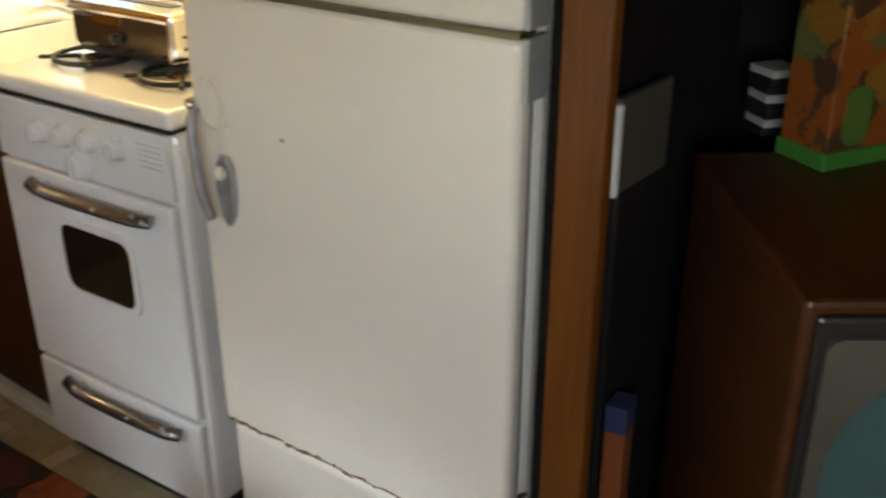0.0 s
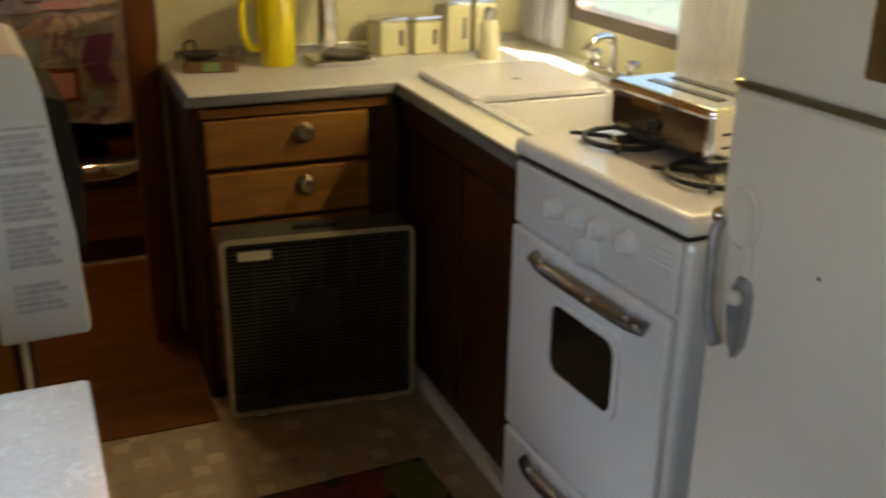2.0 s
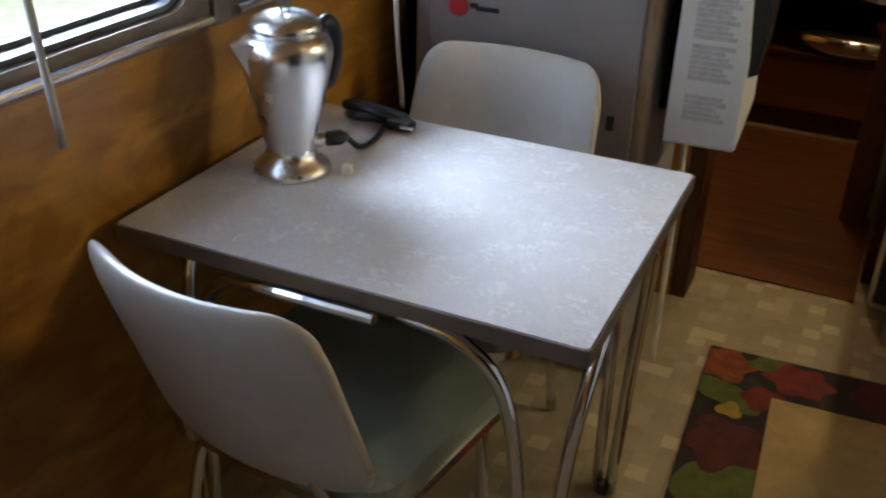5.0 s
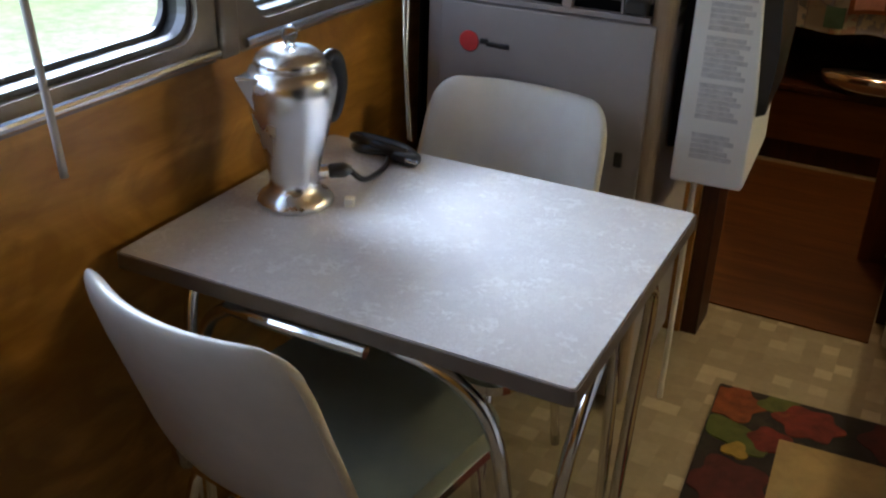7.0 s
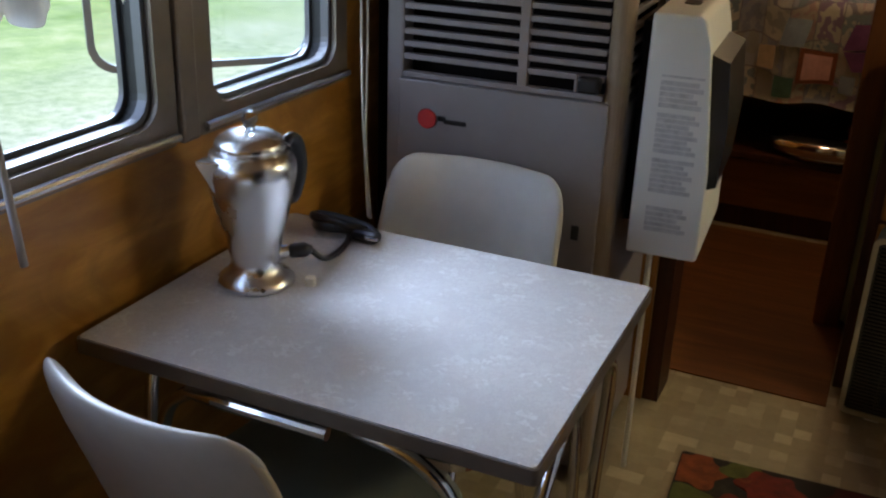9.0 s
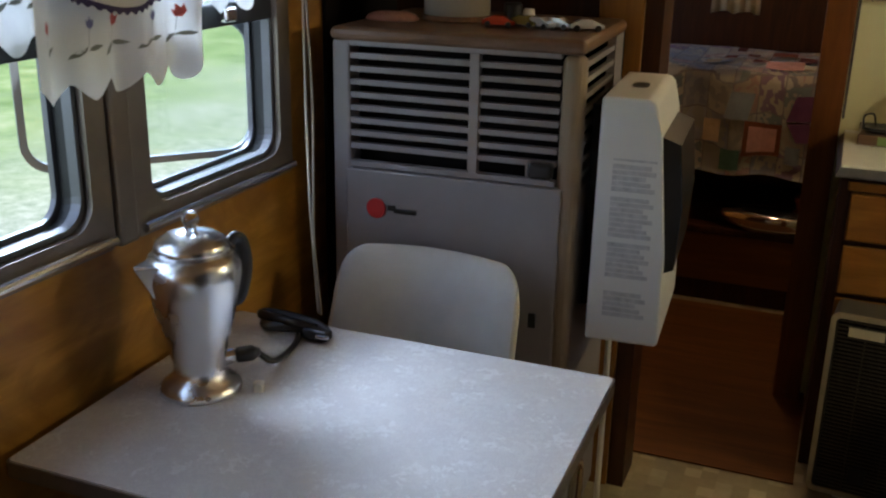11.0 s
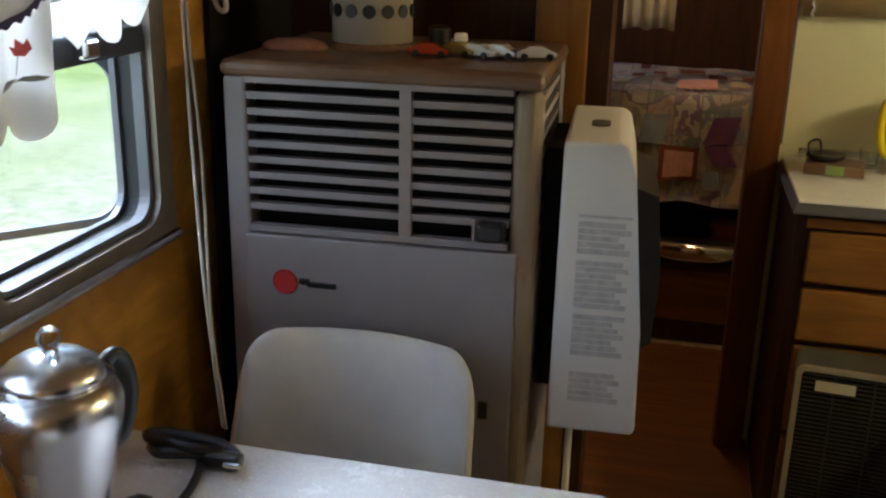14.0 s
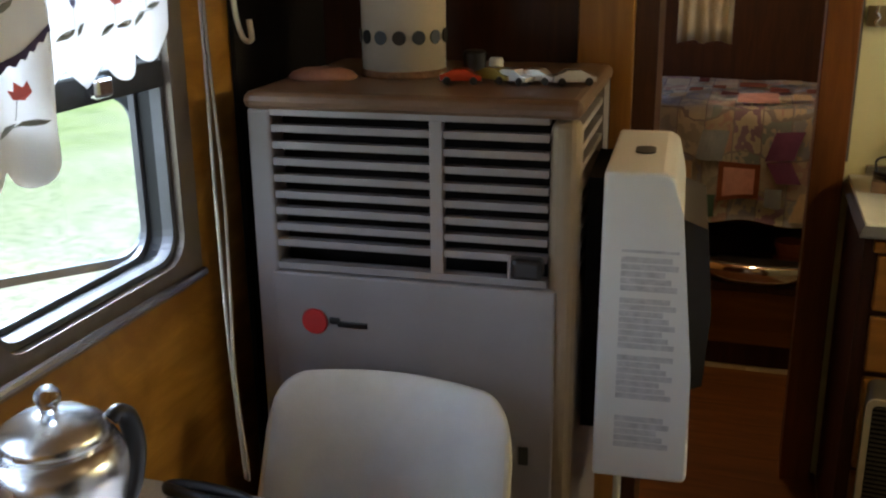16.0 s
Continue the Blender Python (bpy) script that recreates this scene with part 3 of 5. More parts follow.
valance("valance", "white cotton valance printed with tulips and a leafy vine", 0.042, 1.50, 1.835, 1.76, lambda y: 1.357 + 0.35 * max(0.0, y - 1.74), 0.084, 0.030, 3, 0.005, 3)
valance("valance", "white cotton valance printed with tulips and a leafy vine", 0.042, 0.33, 1.255, 1.76, lambda y: 1.335, 0.084, 0.028, 9, 0.006, 5)
valance("valance_tail", "gathered white flowered curtain tail hanging lower", 0.078, 1.12, 1.495, 1.76, lambda y: 1.262, 0.075, 0.030, 3, 0.011, 8, bulge=0.022)
valance("valance_tail", "gathered white flowered curtain tail hanging lower", 0.072, 0.84, 1.0, 1.76, lambda y: 1.255, 0.08, 0.024, 2, 0.010, 9)
valance("valance_swag", "white upper swag with dark purple lace trim", 0.112, 1.0, 1.485, 1.76, lambda y: 1.385 + 1.5 * (y - 1.29) ** 2, 0.2, 0.006, 3, 0.006, 12, trim=True)
tagged(part("curtain_rod", tube([(0.0, 0.30, 1.765), (0.075, 0.31, 1.765), (0.075, 1.88, 1.765), (0.0, 1.89, 1.765)], 0.007, 8, 0), ALUMINIUM), "thin metal curtain rod over the dining windows", "curtain rod")
tagged(part("curtain_rod", tube([(0.0, 3.9, 1.952), (1.6, 3.9, 1.952)], 0.008, 10, 0), ALUMINIUM), "thin metal curtain rod over the passage", "curtain rod")


# ---------------------------------------------------------------- dining table
TX0, TX1, TY0, TY1, TZ = 0.036, 0.837, 1.006, 1.662, 0.732


def dining_table():
    t = thing("dining_table", "mottled grey formica table with chrome tube legs", "table", pose(TX0, TY0, 0, 0, 0, 0.6))
    w, d = TX1 - TX0, TY1 - TY0
    c = Matrix.Translation((w / 2, d / 2, 0))
    part("tabletop", slab(rounded(w - 0.006, d - 0.006, 0.009), TZ - 0.026, TZ, 0.002, c), FORMICA, t)
    part("edge_band", ring_plate(rounded(w + 0.002, d + 0.002, 0.011), rounded(w - 0.005, d - 0.005, 0.009), TZ - 0.028, TZ - 0.002, c), FRAME_METAL, t, "ribbed metal edge band")
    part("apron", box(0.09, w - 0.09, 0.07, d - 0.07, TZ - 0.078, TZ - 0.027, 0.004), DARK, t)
    part("slide_bar", tube([(0.20, 0.03, TZ - 0.062), (0.30, 0.012, TZ - 0.052), (0.47, 0.012, TZ - 0.052)], 0.011), CHROME, t)
    for sx in (0, 1):
        for sy in (0, 1):
            fx = (lambda v: w - v) if sx else (lambda v: v)
            fy = (lambda v: d - v) if sy else (lambda v: v)
            a = [(0.30, 0.03, 0.69), (0.20, 0.035, 0.665), (0.135, 0.045, 0.59), (0.105, 0.06, 0.40), (0.09, 0.075, 0.012)]
            b = [(0.03, 0.30, 0.69), (0.025, 0.20, 0.665), (0.03, 0.14, 0.59), (0.045, 0.105, 0.40), (0.06, 0.09, 0.012)]
            leg = part("leg", tube([(fx(x), fy(y), z) for x, y, z in a], 0.0125), CHROME, t, smooth=True)
            part("leg_tube", tube([(fx(x), fy(y), z) for x, y, z in b], 0.0125), CHROME, leg, smooth=True)
            part("foot", lathe([(0.016, 0), (0.019, 0.004), (0.016, 0.02), (0.0125, 0.024)], 14, Matrix.Translation((fx(0.075), fy(0.082), 0))), BLACK, leg, "black rubber foot")


dining_table()


# ---------------------------------------------------------------- chairs
def dining_chair(m, label, w=0.425):
    """Local: seat to the front in +y, backrest at y = 0."""
    c = thing("dining_chair", label, "chair", m, "dining chairs")
    h, zc = 0.365, 0.652
    corners = rounded(w, h, 0.054, 9)
    outline = []
    for (xa, za), (xb, zb) in zip(corners, corners[1:] + corners[:1]):
        n = max(1, int(math.hypot(xb - xa, zb - za) / 0.03))
        outline += [(xa + (xb - xa) * k / n, za + (zb - za) * k / n) for k in range(n)]

    def bent(x, z, t):
        """Wraps the flat pad: sides come forward, the top leans back."""
        k = (z + h / 2) / h
        return (x * (1.04 - 0.08 * k), 0.055 * (2 * x / w) ** 2 - 0.13 * k + t, zc + z)

    bm = bmesh.new()
    levels = (0.12, 0.4, 0.66, 0.82, 0.91, 0.96, 0.99, 1.0)
    for side in (1, -1):
        rings = [[bm.verts.new(bent(x * s, z * s, side * 0.024 * (1 - s ** 5) ** 0.5)) for x, z in outline] for s in levels]
        n = len(outline)
        for a, b in zip(rings, rings[1:]):
            for k in range(n):
                bm.faces.new((a[k], a[(k + 1) % n], b[(k + 1) % n], b[k]))
        bm.faces.new(rings[0])
    bmesh.ops.remove_doubles(bm, verts=bm.verts[:], dist=0.0006)
    back = part("backrest", bm, VINYL, c, smooth=True)
    half, top = w / 2 - 0.003, h / 2
    side = [(half, -top + 0.062), (half, -0.06), (half, 0.04), (half, top - 0.085), (half - 0.006, top - 0.05), (half - 0.020, top - 0.026), (half - 0.042, top - 0.018)]
    for sx in (1, -1):
        part("piping", tube([bent(sx * x, z, 0.0) for x, z in side], 0.0075, 10, 4), PIPING, back, "cream piping", True)
    part("seat", slab(rounded(0.45, 0.40, 0.06), 0.415, 0.475, 0.018, Matrix.Translation((0, 0.235, 0))), VINYL_SEAT, c, smooth=False)
    part("seat_band", ring_plate(rounded(0.458, 0.408, 0.062), rounded(0.45, 0.40, 0.06), 0.413, 0.432, Matrix.Translation((0, 0.235, 0))), CHROME, c)
    for s in (-1, 1):
        part("back_tube", tube([(s * 0.13, 0.004, 0.50), (s * 0.135, 0.012, 0.47), (s * 0.15, 0.05, 0.42), (s * 0.16, 0.25, 0.405)], 0.011), CHROME, c, smooth=True)
        part("leg", tube([(s * 0.15, 0.12, 0.405), (s * 0.17, 0.06, 0.36), (s * 0.185, 0.0, 0.012)], 0.011), CHROME, c, smooth=True)
        part("leg", tube([(s * 0.15, 0.34, 0.405), (s * 0.17, 0.40, 0.36), (s * 0.185, 0.44, 0.012)], 0.011), CHROME, c, smooth=True)
    return c


near = dining_chair(pose(0.366, 0.876, 0, 0, 0, -8), "pale grey vinyl chair with chrome legs pushed under the table", 0.415)
far = dining_chair(pose(0.375, 1.80, 0, 0, 0, 180), "pale grey vinyl chair with chrome legs before the furnace")


# ---------------------------------------------------------------- coffee pot, cable and nut on the table
def coffee_pot():
    p = thing("coffee_pot", "polished aluminium percolator with black handle and glass knob", "coffee pot", pose(0.168, 1.328, TZ, 0, 0, 62))
    part("body", lathe([(0.067, 0), (0.071, 0.004), (0.070, 0.011), (0.062, 0.019), (0.050, 0.028), (0.044, 0.042), (0.045, 0.056), (0.053, 0.09), (0.064, 0.135), (0.075, 0.185), (0.081, 0.215), (0.080, 0.235), (0.072, 0.252), (0.060, 0.258)], 40), POT_METAL, p, smooth=True)
    lid = part("lid", lathe([(0.061, 0.256), (0.064, 0.263), (0.060, 0.274), (0.044, 0.285), (0.020, 0.291), (0.012, 0.294)], 36), POT_METAL, p, smooth=True)
    part("knob", lathe([(0.011, 0.293), (0.009, 0.298), (0.015, 0.308), (0.015, 0.316), (0.008, 0.325), (0.0, 0.327)], 20), GLASS, lid, "clear glass knob", True)
    bm = bmesh.new()
    for x, y, z in ((-0.074, 0.024, 0.247), (-0.074, -0.024, 0.247), (-0.104, 0.0, 0.250), (-0.104, 0.004, 0.244), (-0.104, -0.004, 0.244), (-0.066, 0.010, 0.17), (-0.066, -0.010, 0.17), (-0.05, 0.02, 0.24), (-0.05, -0.02, 0.24)):
        bm.verts.new((x, y, z))
    bmesh.ops.convex_hull(bm, input=bm.verts[:])
    part("spout", bm, POT_METAL, p)
    part("handle", tube([(0.070, 0, 0.258), (0.080, 0, 0.264), (0.092, 0, 0.252), (0.098, 0, 0.215), (0.092, 0, 0.18), (0.082, 0, 0.155), (0.072, 0, 0.152)], 0.010, 12, 6, None, 1.4), BLACK, p, "black curved handle", True)
    part("socket", lathe([(0.014, 0), (0.014, 0.02), (0.011, 0.024)], 16, pose(0.042, -0.004, 0.048, 0, 90, -5)), CHROME, p)


coffee_pot()
cord = thing("power_cord", "black appliance cord and plug lying on the table", "cord", pose(0, 0, TZ))
part("plug", lathe([(0.009, 0), (0.014, 0.004), (0.015, 0.03), (0.007, 0.045)], 14, pose(0.208, 1.378, 0.05, 0, 90, 45)), BLACK, cord, smooth=True)
part("lead", tube([(0.238, 1.408, 0.047), (0.246, 1.44, 0.020), (0.240, 1.50, 0.008), (0.228, 1.56, 0.008), (0.21, 1.60, 0.012)], 0.006), BLACK, cord, smooth=True)
part("coil", tube([(0.13, 1.60, 0.012), (0.16, 1.575, 0.02), (0.22, 1.59, 0.02), (0.27, 1.60, 0.014), (0.23, 1.62, 0.022), (0.15, 1.615, 0.03), (0.125, 1.60, 0.03), (0.20, 1.585, 0.03), (0.25, 1.60, 0.02)], 0.010), BLACK, cord, smooth=True)
part("socket", box(0.225, 0.285, 1.575, 1.605, 0.004, 0.026, 0.008), BLACK, cord)
part("prong", box(0.262, 0.29, 1.568, 1.576, 0.014, 0.022, 0.003), CHROME, cord, "chrome prong")
tagged(part("nut", slab(rounded(0.018, 0.018, 0.004), TZ, TZ + 0.016, 0.003, pose(0.265, 1.362, 0, 0, 0, 20)), CREAM_METAL), "small dull metal nut on the table", "nut")


# ---------------------------------------------------------------- furnace
FX0, FX1, FY, FZ = 0.094, 0.654, 1.974, 1.294


# stained cream, its base darkened to hold the shadow on the right corner
CORNER_PAINT = plain("stained_shaded_cream", (0.27, 0.20, 0.13), 0.38, vary=0.12, stain=(0.26, 0.15, 0.08), scale=6.0)


def furnace():
    f = thing("furnace", "aged beige metal gas furnace with slatted grille", "furnace", pose(FX0, FY, 0, 0, 0, 2.3))
    w, d = FX1 - FX0, 0.48
    # body as shell panels, so that the grille opens into a dark inside
    part("body", box(0, w, 0.03, d, 0.02, FZ - 0.32, 0.012), FURNACE_PAINT, f)
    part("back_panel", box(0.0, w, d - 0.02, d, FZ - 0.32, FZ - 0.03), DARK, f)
    part("side_panel", box(0.0, 0.02, 0.02, d, FZ - 0.32, FZ - 0.03), FURNACE_PAINT, f)
    part("side_panel", box(w - 0.02, w, 0.36, d - 0.02, FZ - 0.32, FZ - 0.03), FURNACE_PAINT, f)
    for i in range(8):
        z = FZ - 0.30 + i * 0.034
        part("side_slat", box(w - 0.016, w - 0.002, 0.06, 0.36, z, z + 0.013, 0.002), FURNACE_PAINT, f)
    # near-black sheet carries the shade seen between the slats
    part("grille_shade", box(0.025, w - 0.03, 0.09, 0.12, FZ - 0.32, FZ - 0.03), DARK, f)
    part("top", box(-0.005, w + 0.005, -0.008, d, FZ - 0.032, FZ, 0.018, 3), FURNACE_TOP, f, "rusty brown top plate")
    # front frame round the two grille openings
    g0, g1, gm0, gm1, gz0, gz1 = 0.042, w - 0.047, 0.318, 0.340, 0.997, FZ - 0.040
    part("corner_post", box(g1, w + 0.002, 0.0, 0.062, 0.02, FZ - 0.031, 0.022, 4), CORNER_PAINT, f, "stained cream corner, darkened for shade")
    bm = bmesh.new()
    box(0.0, g0, 0.0, 0.03, 0.02, FZ - 0.03, 0.006, bm=bm)
    box(gm0, gm1, 0.0, 0.02, gz0, gz1, 0.002, bm=bm)
    box(g0, g1, 0.0, 0.02, gz1, FZ - 0.03, bm=bm)
    box(g0, g1, 0.0, 0.02, gz0 - 0.012, gz0, bm=bm)
    part("front_frame", bm, FURNACE_PAINT, f)
    n = 9
    pitch = (gz1 - gz0) / n
    for a, b in ((g0, gm0), (gm1, g1)):
        for i in range(n):
            z = gz0 + i * pitch
            s = slab([(0, 0), (0.022, 0.008), (0.022, 0.011), (0.002, 0.012), (0, 0.012)], 0, b - a)
            s.transform(Matrix.Translation((a, 0.004, z)) @ Matrix(((0, 0, 1, 0), (1, 0, 0, 0), (0, 1, 0, 0), (0, 0, 0, 1))))
            if i:
                part("slat", s, FURNACE_PAINT, f)
            else:
                s.free()
    part("door_panel", box(0.032, w - 0.030, -0.006, 0.03, 0.10, gz0 - 0.016, 0.004), FURNACE_PAINT, f)
    part("knob", box(g1 - 0.055, g1 - 0.004, -0.02, 0.012, gz0 + 0.004, gz0 + 0.040, 0.008), BLACK, f, "black control knob")
    part("lever", box(g1 - 0.062, g1 - 0.056, -0.012, 0.0, gz0 + 0.004, gz0 + 0.044, 0.002), FURNACE_PAINT, f)
    part("red_badge", lathe([(0.022, 0), (0.024, 0.002), (0.022, 0.005)], 28, pose(0.108, -0.006, 0.894, 90)), RED, f, "red round badge")
    bm = box(0.135, 0.155, -0.0095, -0.0055, 0.892, 0.904, 0.002)
    box(0.150, 0.205, -0.0095, -0.0055, 0.887, 0.898, 0.002, bm=bm)
    part("badge_bar", bm, BLACK, f, "dark badge bar")
    part("peephole", box(0.472, 0.490, -0.0085, -0.0055, 0.66, 0.695, 0.003), BLACK, f)


furnace()


FLUE_PAINT = plain("sooty_cream_paint", (0.50, 0.42, 0.31), 0.4, vary=0.1, stain=(0.22, 0.13, 0.07), scale=7.0)


def flue():
    f = thing("flue_pipe", "cream painted flue collar with round vent holes", "flue", pose(0.288, 2.23, FZ))
    steps, r = 48, 0.077
    bm = lathe([(r, 0.0), (r, 0.45)], steps)
    part("pipe", bm, FLUE_PAINT, f, smooth=True)
    part("rust_ring", lathe([(r + 0.004, 0.0), (r + 0.0035, 0.006), (r + 0.0012, 0.010), (r + 0.0005, 0.013)], steps), RUST, f, "rusty foot of the pipe", True)
    for z in (0.072, 0.185):
        for k in range(14):
            a = 2 * math.pi * k / 14
            part("hole", lathe([(0.0125, 0), (0.0125, 0.0025)], 16, Matrix.Translation((r * 0.999 * math.cos(a), r * 0.999 * math.sin(a), z)) @ Matrix.Rotation(a, 4, "Z") @ Matrix.Rotation(radians(90), 4, "Y")), BLACK, f, "dark vent hole")


flue()


# ---------------------------------------------------------------- wall heater hung on the furnace side
def wall_heater():
    h = thing("wall_heater", "white wall gas heater with black front grille, seen from its side", "heater", pose(0.699, 2.008, 0.649, 0, 0, 3.5))
    # side outline (x out from the wall, z up)
    outline = [(-0.008, 0.0), (0.145, 0.0), (0.150, 0.01), (0.145, 0.20), (0.118, 0.47), (0.105, 0.525), (0.09, 0.535), (-0.006, 0.535)]
    bm = slab(outline, 0, 0.36)
    bm.transform(Matrix(((1, 0, 0, 0), (0, 0, 1, 0), (0, 1, 0, 0), (0, 0, 0, 1))))
    bmesh.ops.bevel(bm, geom=[e for e in bm.edges if e.calc_length() < 0.55], offset=0.006, segments=2, profile=0.5, affect="EDGES")
    part("case", bm, WHITE_PLASTIC, h)
    g = slab([(0.142, 0.16), (0.165, 0.17), (0.172, 0.30), (0.158, 0.44), (0.118, 0.455)], 0.03, 0.33)
    g.transform(Matrix(((1, 0, 0, 0), (0, 0, 1, 0), (0, 1, 0, 0), (0, 0, 0, 1))))
    part("grille", g, BLACK, h, "black front grille")
    part("top_slot", slab(rounded(0.034, 0.06, 0.016), 0.533, 0.537, m=pose(0.05, 0.17, 0)), BLACK, h, "dark outlet hole")
    for z0, z1, n in ((0.34, 0.40, 5), (0.405, 0.41, 1), (0.24, 0.33, 8), (0.15, 0.23, 7), (0.06, 0.12, 5)):
        for i in range(n):
            z = z0 + (z1 - z0) * i / n
            ln = 0.090 - 0.010 * ((i * 7) % 3)
            part("print_line", box(0.026, 0.026 + ln, -0.0012, 0.001, z, z + (z1 - z0) / n * 0.72 + 0.001), GREY_PRINT, h)
    # bracket colour is near black so the gap to the furnace looks shaded
    part("bracket", box(-0.040, -0.008, 0.10, 0.34, 0.04, 0.50), DARK, h, "mounting bracket, near black for the shaded gap")
    part("gas_pipe", tube([(0.03, 0.12, 0.0), (0.03, 0.12, -0.2), (0.03, 0.12, -0.648)], 0.007), CREAM_METAL, h)


wall_heater()


# ---------------------------------------------------------------- small things on the furnace
RED_CLAY_CLOTH = plain("reddish_cloth", (0.30, 0.13, 0.08), 0.85, vary=0.3, scale=30)


def toy_car(x, y, turn, colour, label):
    c = thing("toy_car", label, "toy car", pose(x, y, FZ, 0, 0, turn), "toy cars on the furnace")
    side = [(-0.036, 0.006), (0.036, 0.006), (0.037, 0.014), (0.022, 0.017), (0.010, 0.026), (-0.014, 0.026), (-0.026, 0.018), (-0.036, 0.017)]
    bm = slab(side, -0.014, 0.014, 0.002)
    bm.transform(Matrix.Rotation(radians(90), 4, "X"))
    part("body", bm, colour, c)
    for sx in (-0.023, 0.023):
        for sy in (-0.0145, 0.0145):
            part("wheel", lathe([(0.006, -0.002), (0.007, 0), (0.006, 0.002)], 14, pose(sx, sy, 0.007, 90)), BLACK, c)


RED_CAR = plain("red_car_paint", (0.55, 0.05, 0.02), 0.15, 0.3, coat=0.8)
SILVER = plain("silver_car_paint", (0.80, 0.80, 0.80), 0.2, 0.4, coat=0.6)
OLIVE = plain("olive_car_paint", (0.40, 0.34, 0.08), 0.25, 0.3, coat=0.5)
toy_car(0.425, 2.13, 8, RED_CAR, "red toy car on the furnace top")
toy_car(0.478, 2.16, -30, OLIVE, "olive toy car on the furnace top")
toy_car(0.512, 2.15, -25, SILVER, "silver toy car on the furnace top")
toy_car(0.550, 2.16, -15, SILVER, "silver toy car on the furnace top")
toy_car(0.615, 2.16, 20, SILVER, "silver toy car on the furnace top")
tagged(part("jar", lathe([(0.012, 0), (0.013, 0.002), (0.013, 0.03), (0.011, 0.034)], 18, pose(0.462, 2.23, FZ)), CREAM_METAL), "small clear jar on the furnace top", "jar")
tagged(part("black_cup", lathe([(0.020, 0), (0.022, 0.036), (0.018, 0.041), (0.0, 0.042)], 24, pose(0.408, 2.28, FZ)), BLACK), "small black cup on the furnace top", "cup")
tagged(part("cloth", lathe([(0.05, 0.0), (0.056, 0.006), (0.048, 0.018), (0.03, 0.026), (0.012, 0.024), (0.0, 0.027)], 24, pose(0.168, 2.13, FZ, 0, 0, 10) @ Matrix.Diagonal((1.15, 0.55, 0.8, 1))), RED_CLAY_CLOTH, smooth=True), "folded brown cloth on the furnace top", "cloth")


WAND = plain("grey_plastic_wand", (0.45, 0.43, 0.42), 0.4)
CABLE_DIM = plain("brown_cable", (0.20, 0.155, 0.11), 0.5)
CABLE = plain("dull_cable", (0.34, 0.29, 0.23), 0.5)
# ---------------------------------------------------------------- cables in the corner and the window wand
def cable(name, label, pts, r, mat):
    tagged(part(name, tube(pts, r, 8, 6), mat, smooth=True), label, "cable")


cable("cable", "white cable hanging in the corner to the table", [(0.045, 1.93, 2.0), (0.05, 1.93, 1.39), (0.085, 1.87, 1.15), (0.14, 1.78, 0.95), (0.195, 1.70, 0.80), (0.215, 1.672, 0.752)], 0.0033, CABLE)
cable("cable", "white cable hanging in the corner to the table", [(0.052, 1.935, 2.0), (0.055, 1.932, 1.42), (0.098, 1.875, 1.16), (0.138, 1.80, 0.99), (0.17, 1.74, 0.88), (0.222, 1.668, 0.752)], 0.003, CABLE_DIM)
cable("window_wand", "thin grey blind wand hanging before the window", [(0.06, 0.86, 1.75), (0.07, 0.865, 1.3), (0.10, 0.872, 0.925)], 0.006, WAND)


# ---------------------------------------------------------------- kitchen: cabinets and counter
CZ, CFY, CFX = 0.915, 2.80, 1.745


def knob(parent, m):
    k = part("knob", lathe([(0.026, 0), (0.028, 0.004), (0.024, 0.009), (0.012, 0.014), (0.014, 0.020), (0.022, 0.026), (0.021, 0.034), (0.013, 0.034), (0.0, 0.030)], 22, m), KNOB_METAL, parent, "round dull brass knob", True)
    return k


def drawer_cabinet():
    c = thing("drawer_cabinet", "dark wooden base cabinet with amber drawers", "cabinet", pose(1.175, CFY, 0))
    w = 0.57
    part("body", box(0, w, 0.03, 0.49, 0.0, CZ - 0.036), WOOD_DARK, c)
    part("top_rail", box(0.02, w - 0.02, 0.010, 0.03, 0.845, 0.872, 0.003), WOOD_DRAWER, c)
    for z0, z1 in ((0.705, 0.838), (0.552, 0.690), (0.30, 0.537), (0.06, 0.285)):
        d = part("drawer", box(0.030, 0.490, 0.008, 0.032, z0, z1, 0.006), WOOD_DRAWER, c)
        knob(d, pose(0.301, 0.008, (z0 + z1) / 2 + 0.02, 90))


def sink_cabinet():
    c = thing("sink_cabinet", "dark wooden cabinet front below the sink", "cabinet", pose(CFX + 0.03, 1.985, 0))
    part("body", box(0.02, 0.60, 0.0, 0.84, 0.0, CZ - 0.20), WOOD_DARK, c)
    part("rail", box(0.0, 0.02, 0.0, 0.84, CZ - 0.13, CZ - 0.037), WOOD_DARK, c)
    for y0 in (0.02, 0.43):
        part("door", box(0.002, 0.02, y0, y0 + 0.39, 0.08, CZ - 0.14, 0.004), WOOD_DARK, c)
    part("kick", box(-0.012, 0.02, 0.0, 0.84, 0.0, 0.035, 0.004), LAMINATE, c, "pale kick strip")


drawer_cabinet()
sink_cabinet()


